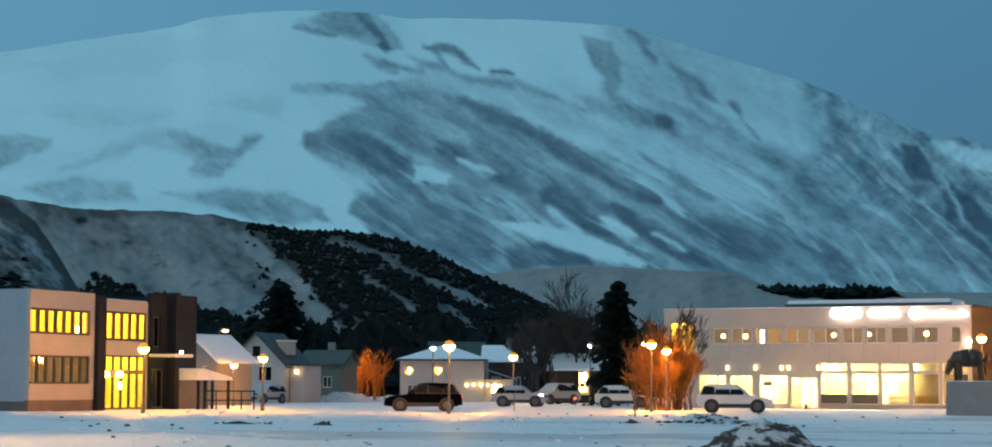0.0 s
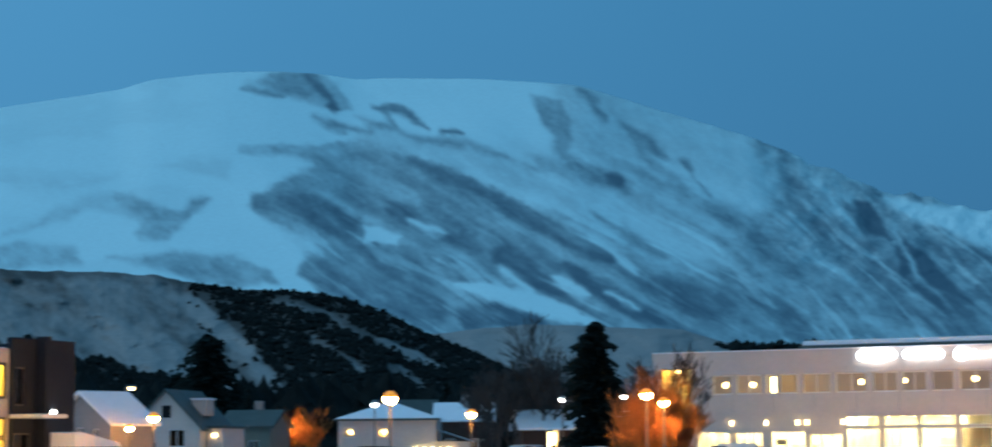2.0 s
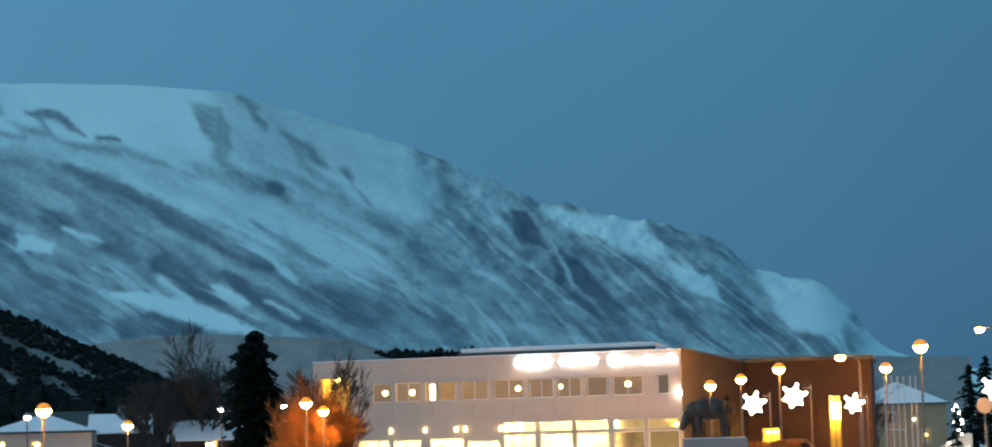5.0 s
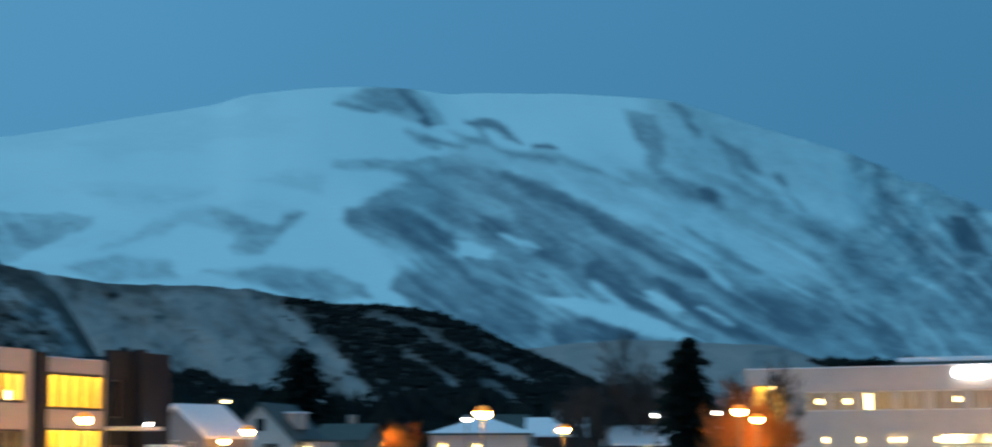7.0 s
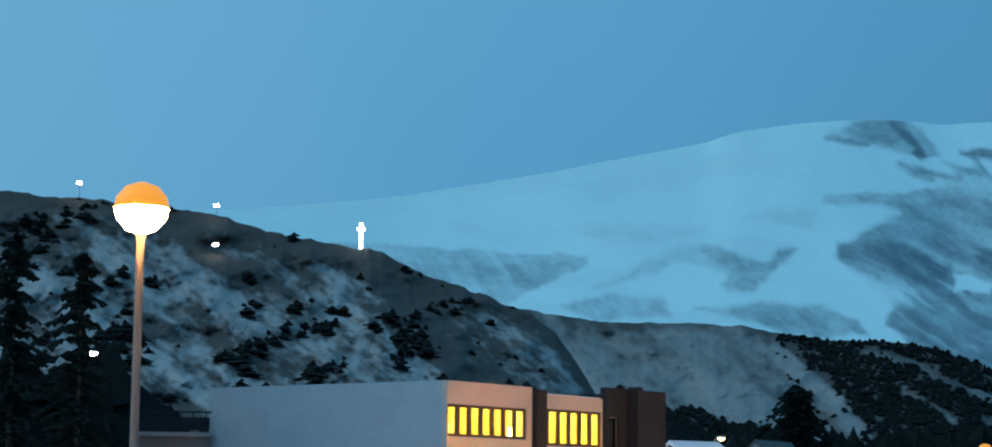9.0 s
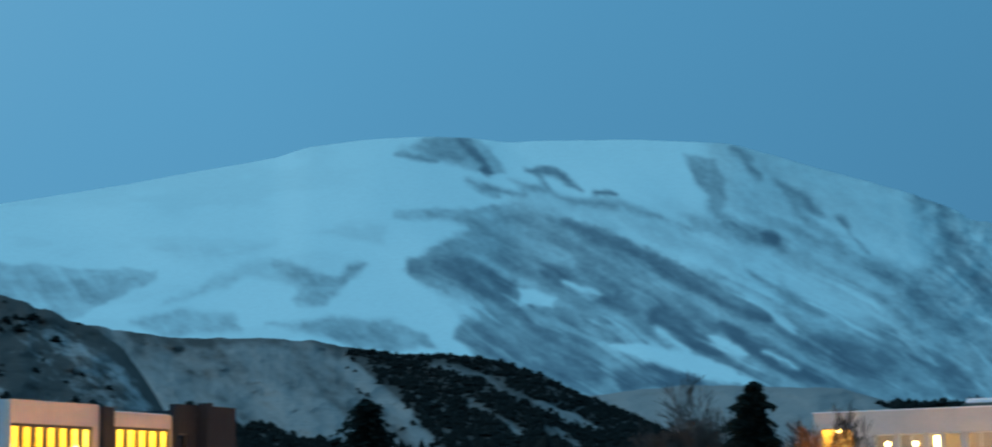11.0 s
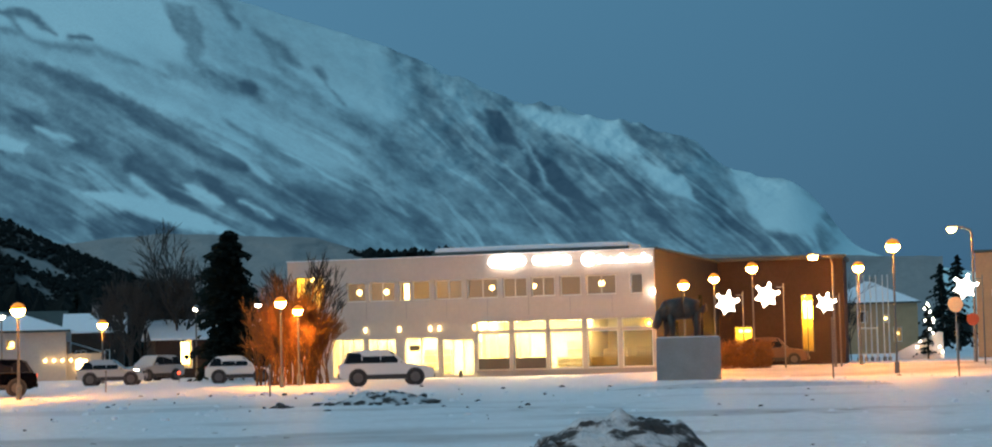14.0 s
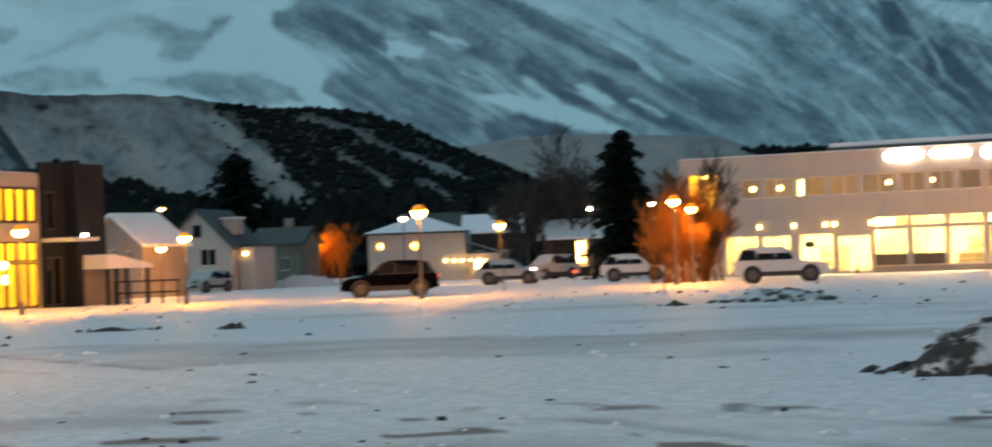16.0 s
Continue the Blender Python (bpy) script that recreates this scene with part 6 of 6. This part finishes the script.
            part("rim", Geo().tube((x, sy * 0.926, 0.36), (x, sy * 0.935, 0.36), 0.24, 0.22, 14), M["rim"], wh)
    for sy in (-0.62, 0.62):
        part("headlight", Geo().box(-L - 0.012, -L + 0.1, sy - 0.18, sy + 0.18, 0.64, 0.80, 0.03), M["bulb_white"] if "front" in lights else M["rim"], c)
        part("tail_light", Geo().box(L - 0.1, L + 0.012, sy - 0.16, sy + 0.16, 0.80, 0.98, 0.03), M["red_lamp"] if "rear" in lights else M["sign_red"], c)
    part("bumper", Geo().box(-L - 0.03, -L + 0.1, -0.8, 0.8, 0.32, 0.52, 0.03), M["trim_dark"], c)
    part("number_plate", Geo().box(-L - 0.04, -L - 0.031, -0.26, 0.26, 0.40, 0.51), M["white_frame"], c)
    part("bumper", Geo().box(L - 0.1, L + 0.03, -0.8, 0.8, 0.36, 0.58, 0.03), M["trim_dark"], c)
    part("roof_snow", Geo().prism([(L * 0.06, ht + 0.004), (L * 0.30, ht + 0.004), (L * 0.28, ht + 0.03), (L * 0.10, ht + 0.03)], -w + 0.26, w - 0.26), M["snow"], c) if "snow" in label else None
    return c


car(-10.45, 96.5, 172, 4.45, 1.66, M["car_white"], "white crossover parked in front of the shop")
car(0.5, 94.5, 2, 4.5, 1.66, M["car_black"], "black van-like car parked on the lot", "rear")
car(-2.9, 121, 170, 3.9, 1.5, M["car_silver"], "silver hatchback parked behind the lamp post")
car(-4.0, 138, 40, 4.2, 1.7, M["car_silver"], "grey car with its headlights on", "front")
car(-6.4, 117, 172, 3.9, 1.55, M["car_white"], "white car parked before the spruce")
car(5.6, 136, 60, 4.2, 1.45, M["car_silver"], "snow-dusted car before the pale gabled house")
car(-21.35, 136, 150, 4.4, 1.85, M["car_brown"], "tall brown car at the street corner")
tl = thing("low_marker", Matrix.Translation(at(-4.72, 128)), "small red marker light in the snow", "lamp")
part("lens", Geo().lathe([(0.02, -0.1), (0.14, 0), (0.02, 0.12)], 10, (0, 0, 0.55)), M["red_lamp"], tl)
part("post", Geo().tube((0, 0, -0.1), (0, 0, 0.45), 0.03, 0.03, 6), M["post"], tl)


# ---- ploughed snow ----
pile_mat = blend_mat("dirty_snow", (0.62, 0.64, 0.66), (0.045, 0.04, 0.038), 0.85, "bare", (1.1, 5.0), (0.5, 0.5), lo=0.36, hi=0.62, bump=0.9, dist=0.16)


def pile(bearing, dist, rx, ry, h, seed, label, rocks=40, dirt=0.47, slump=0.0):
    """A heap of ploughed snow and gravel: an uneven lump with clods round its foot."""
    n, m = 90, 46
    a = np.linspace(0, math.tau, n, endpoint=False)
    s = np.linspace(0, 1, m)
    S, A = np.meshgrid(s, a, indexing="ij")
    edge = 1 + 0.30 * (fbm(np.cos(A) * 1.5 + 5, np.sin(A) * 1.5 + 5, 3, seed) - 0.5)
    X, Y = rx * S * edge * np.cos(A), ry * S * edge * np.sin(A)
    top = (1 - S ** 2.2) ** 1.1 * (1 + slump * np.cos(A) * S)
    Z = h * top * (0.72 + 0.85 * (fbm(X * 1.3 + 9, Y * 1.3 + 9, 5, seed + 1, 0.6) - 0.36)) + 0.24 * h * (fbm(X * 4 + 3, Y * 4 + 3, 3, seed + 2) - 0.5) * (S < 0.97) - 0.06 * S
    D = dirt + 1.5 * (fbm(X * 2.6 + 2, Y * 2.2 + Z * 4.5, 5, seed + 4, 0.68) - 0.5) + 0.10 * step(0.4, 0.1, Z / h) * step(0.4, 0.7, S)
    t = thing("snow_pile", Matrix.Translation(at(bearing, dist)) @ pose(0, 0, 0, rz=bearing), label, "snow pile", "snow piles")
    body = sheet("mound", X, Y, Z, pile_mat, [("bare", D)], wrap=True)
    body.parent = t
    rnd = random.Random(seed)
    for i in range(rocks):
        q = rnd.uniform(0, math.tau)
        f = rnd.uniform(0.75, 1.25)
        x, y, k = rx * f * math.cos(q), ry * f * math.sin(q), rnd.uniform(0.035, 0.14) * (0.6 + 0.4 * h)
        z = 0.0
        if i % 5 == 0:
            f = rnd.uniform(0.35, 0.9)
            x, y, k = rx * f * math.cos(q), ry * f * math.sin(q), k * 1.1
            z = h * 0.74 * (1 - f ** 2.2) ** 1.1
        g = Geo().lathe([(k * 0.5, -k * 0.3), (k * rnd.uniform(0.9, 1.3), k * 0.1), (k * 0.8, k * 0.5), (k * 0.2, k * 0.75)], 6)
        g.v = [(vx * 1.4 + rnd.uniform(-0.35, 0.35) * k, vy + rnd.uniform(-0.35, 0.35) * k, vz + rnd.uniform(-0.25, 0.25) * k) for vx, vy, vz in g.v]
        clod = part("clod", g, M["dirt"], t)
        clod.matrix_local = pose(x, y, z, rnd.uniform(-30, 30), rnd.uniform(-30, 30), rnd.uniform(0, 180))
    return t


pile(-16.95, 25.6, 1.55, 1.1, 0.80, 91, "dirty ploughed snow pile with dark gravel at its foot", 84)
pile(-10.45, 62, 1.75, 0.9, 0.46, 92, "low dirty snow pile at the edge of the lot", 34, 0.40)
pile(4.93, 54, 0.45, 0.3, 0.16, 93, "small dark clump of frozen gravel", 6, 0.8)
pile(8.2, 56, 1.1, 0.4, 0.10, 94, "flat dark patch of frozen gravel", 8, 0.7)
pile(-7.5, 60, 0.5, 0.3, 0.14, 95, "small dark clump of frozen gravel", 6, 0.8)
pile(2.9, 148, 3.0, 1.4, 0.95, 96, "white snow bank before the houses", 4, 0.18)
pile(1.2, 150, 2.2, 1.2, 0.7, 97, "white snow bank before the houses", 3, 0.18)
pile(-20.6, 73, 6.0, 2.2, 0.20, 98, "smooth snow bank along the lot", 0, 0.05)


def scatter(name, count, material, label, seed, kmin, kmax):
    """Small frozen lumps strewn over the lot, too many to count."""
    rnd = random.Random(seed)
    g = Geo()
    for _ in range(count):
        d = 15 + 75 * rnd.random() ** 1.4
        p = at(rnd.uniform(-30, 16), d, 0.0)
        k = rnd.uniform(kmin, kmax) * (0.7 + d / 90)
        first = len(g.v)
        g.lathe([(k * 0.9, -k * 0.6), (k * 1.2, 0.0), (k * 0.6, k * 0.45)], 5, (p.x, p.y, 0.0))
        for i in range(first, len(g.v)):
            vx, vy, vz = g.v[i]
            g.v[i] = (vx + rnd.uniform(-0.5, 0.5) * k, vy + rnd.uniform(-0.5, 0.5) * k, vz + rnd.uniform(-0.2, 0.2) * k)
    ob = part(name, g, material)
    return tagged(ob, label, "rubble", kind="stuff")


scatter("gravel_clod", 190, M["dirt"], "dark frozen gravel clods strewn over the snow", 201, 0.02, 0.07)
scatter("snow_clod", 420, M["snow"], "small frozen snow lumps strewn over the lot", 202, 0.03, 0.09)
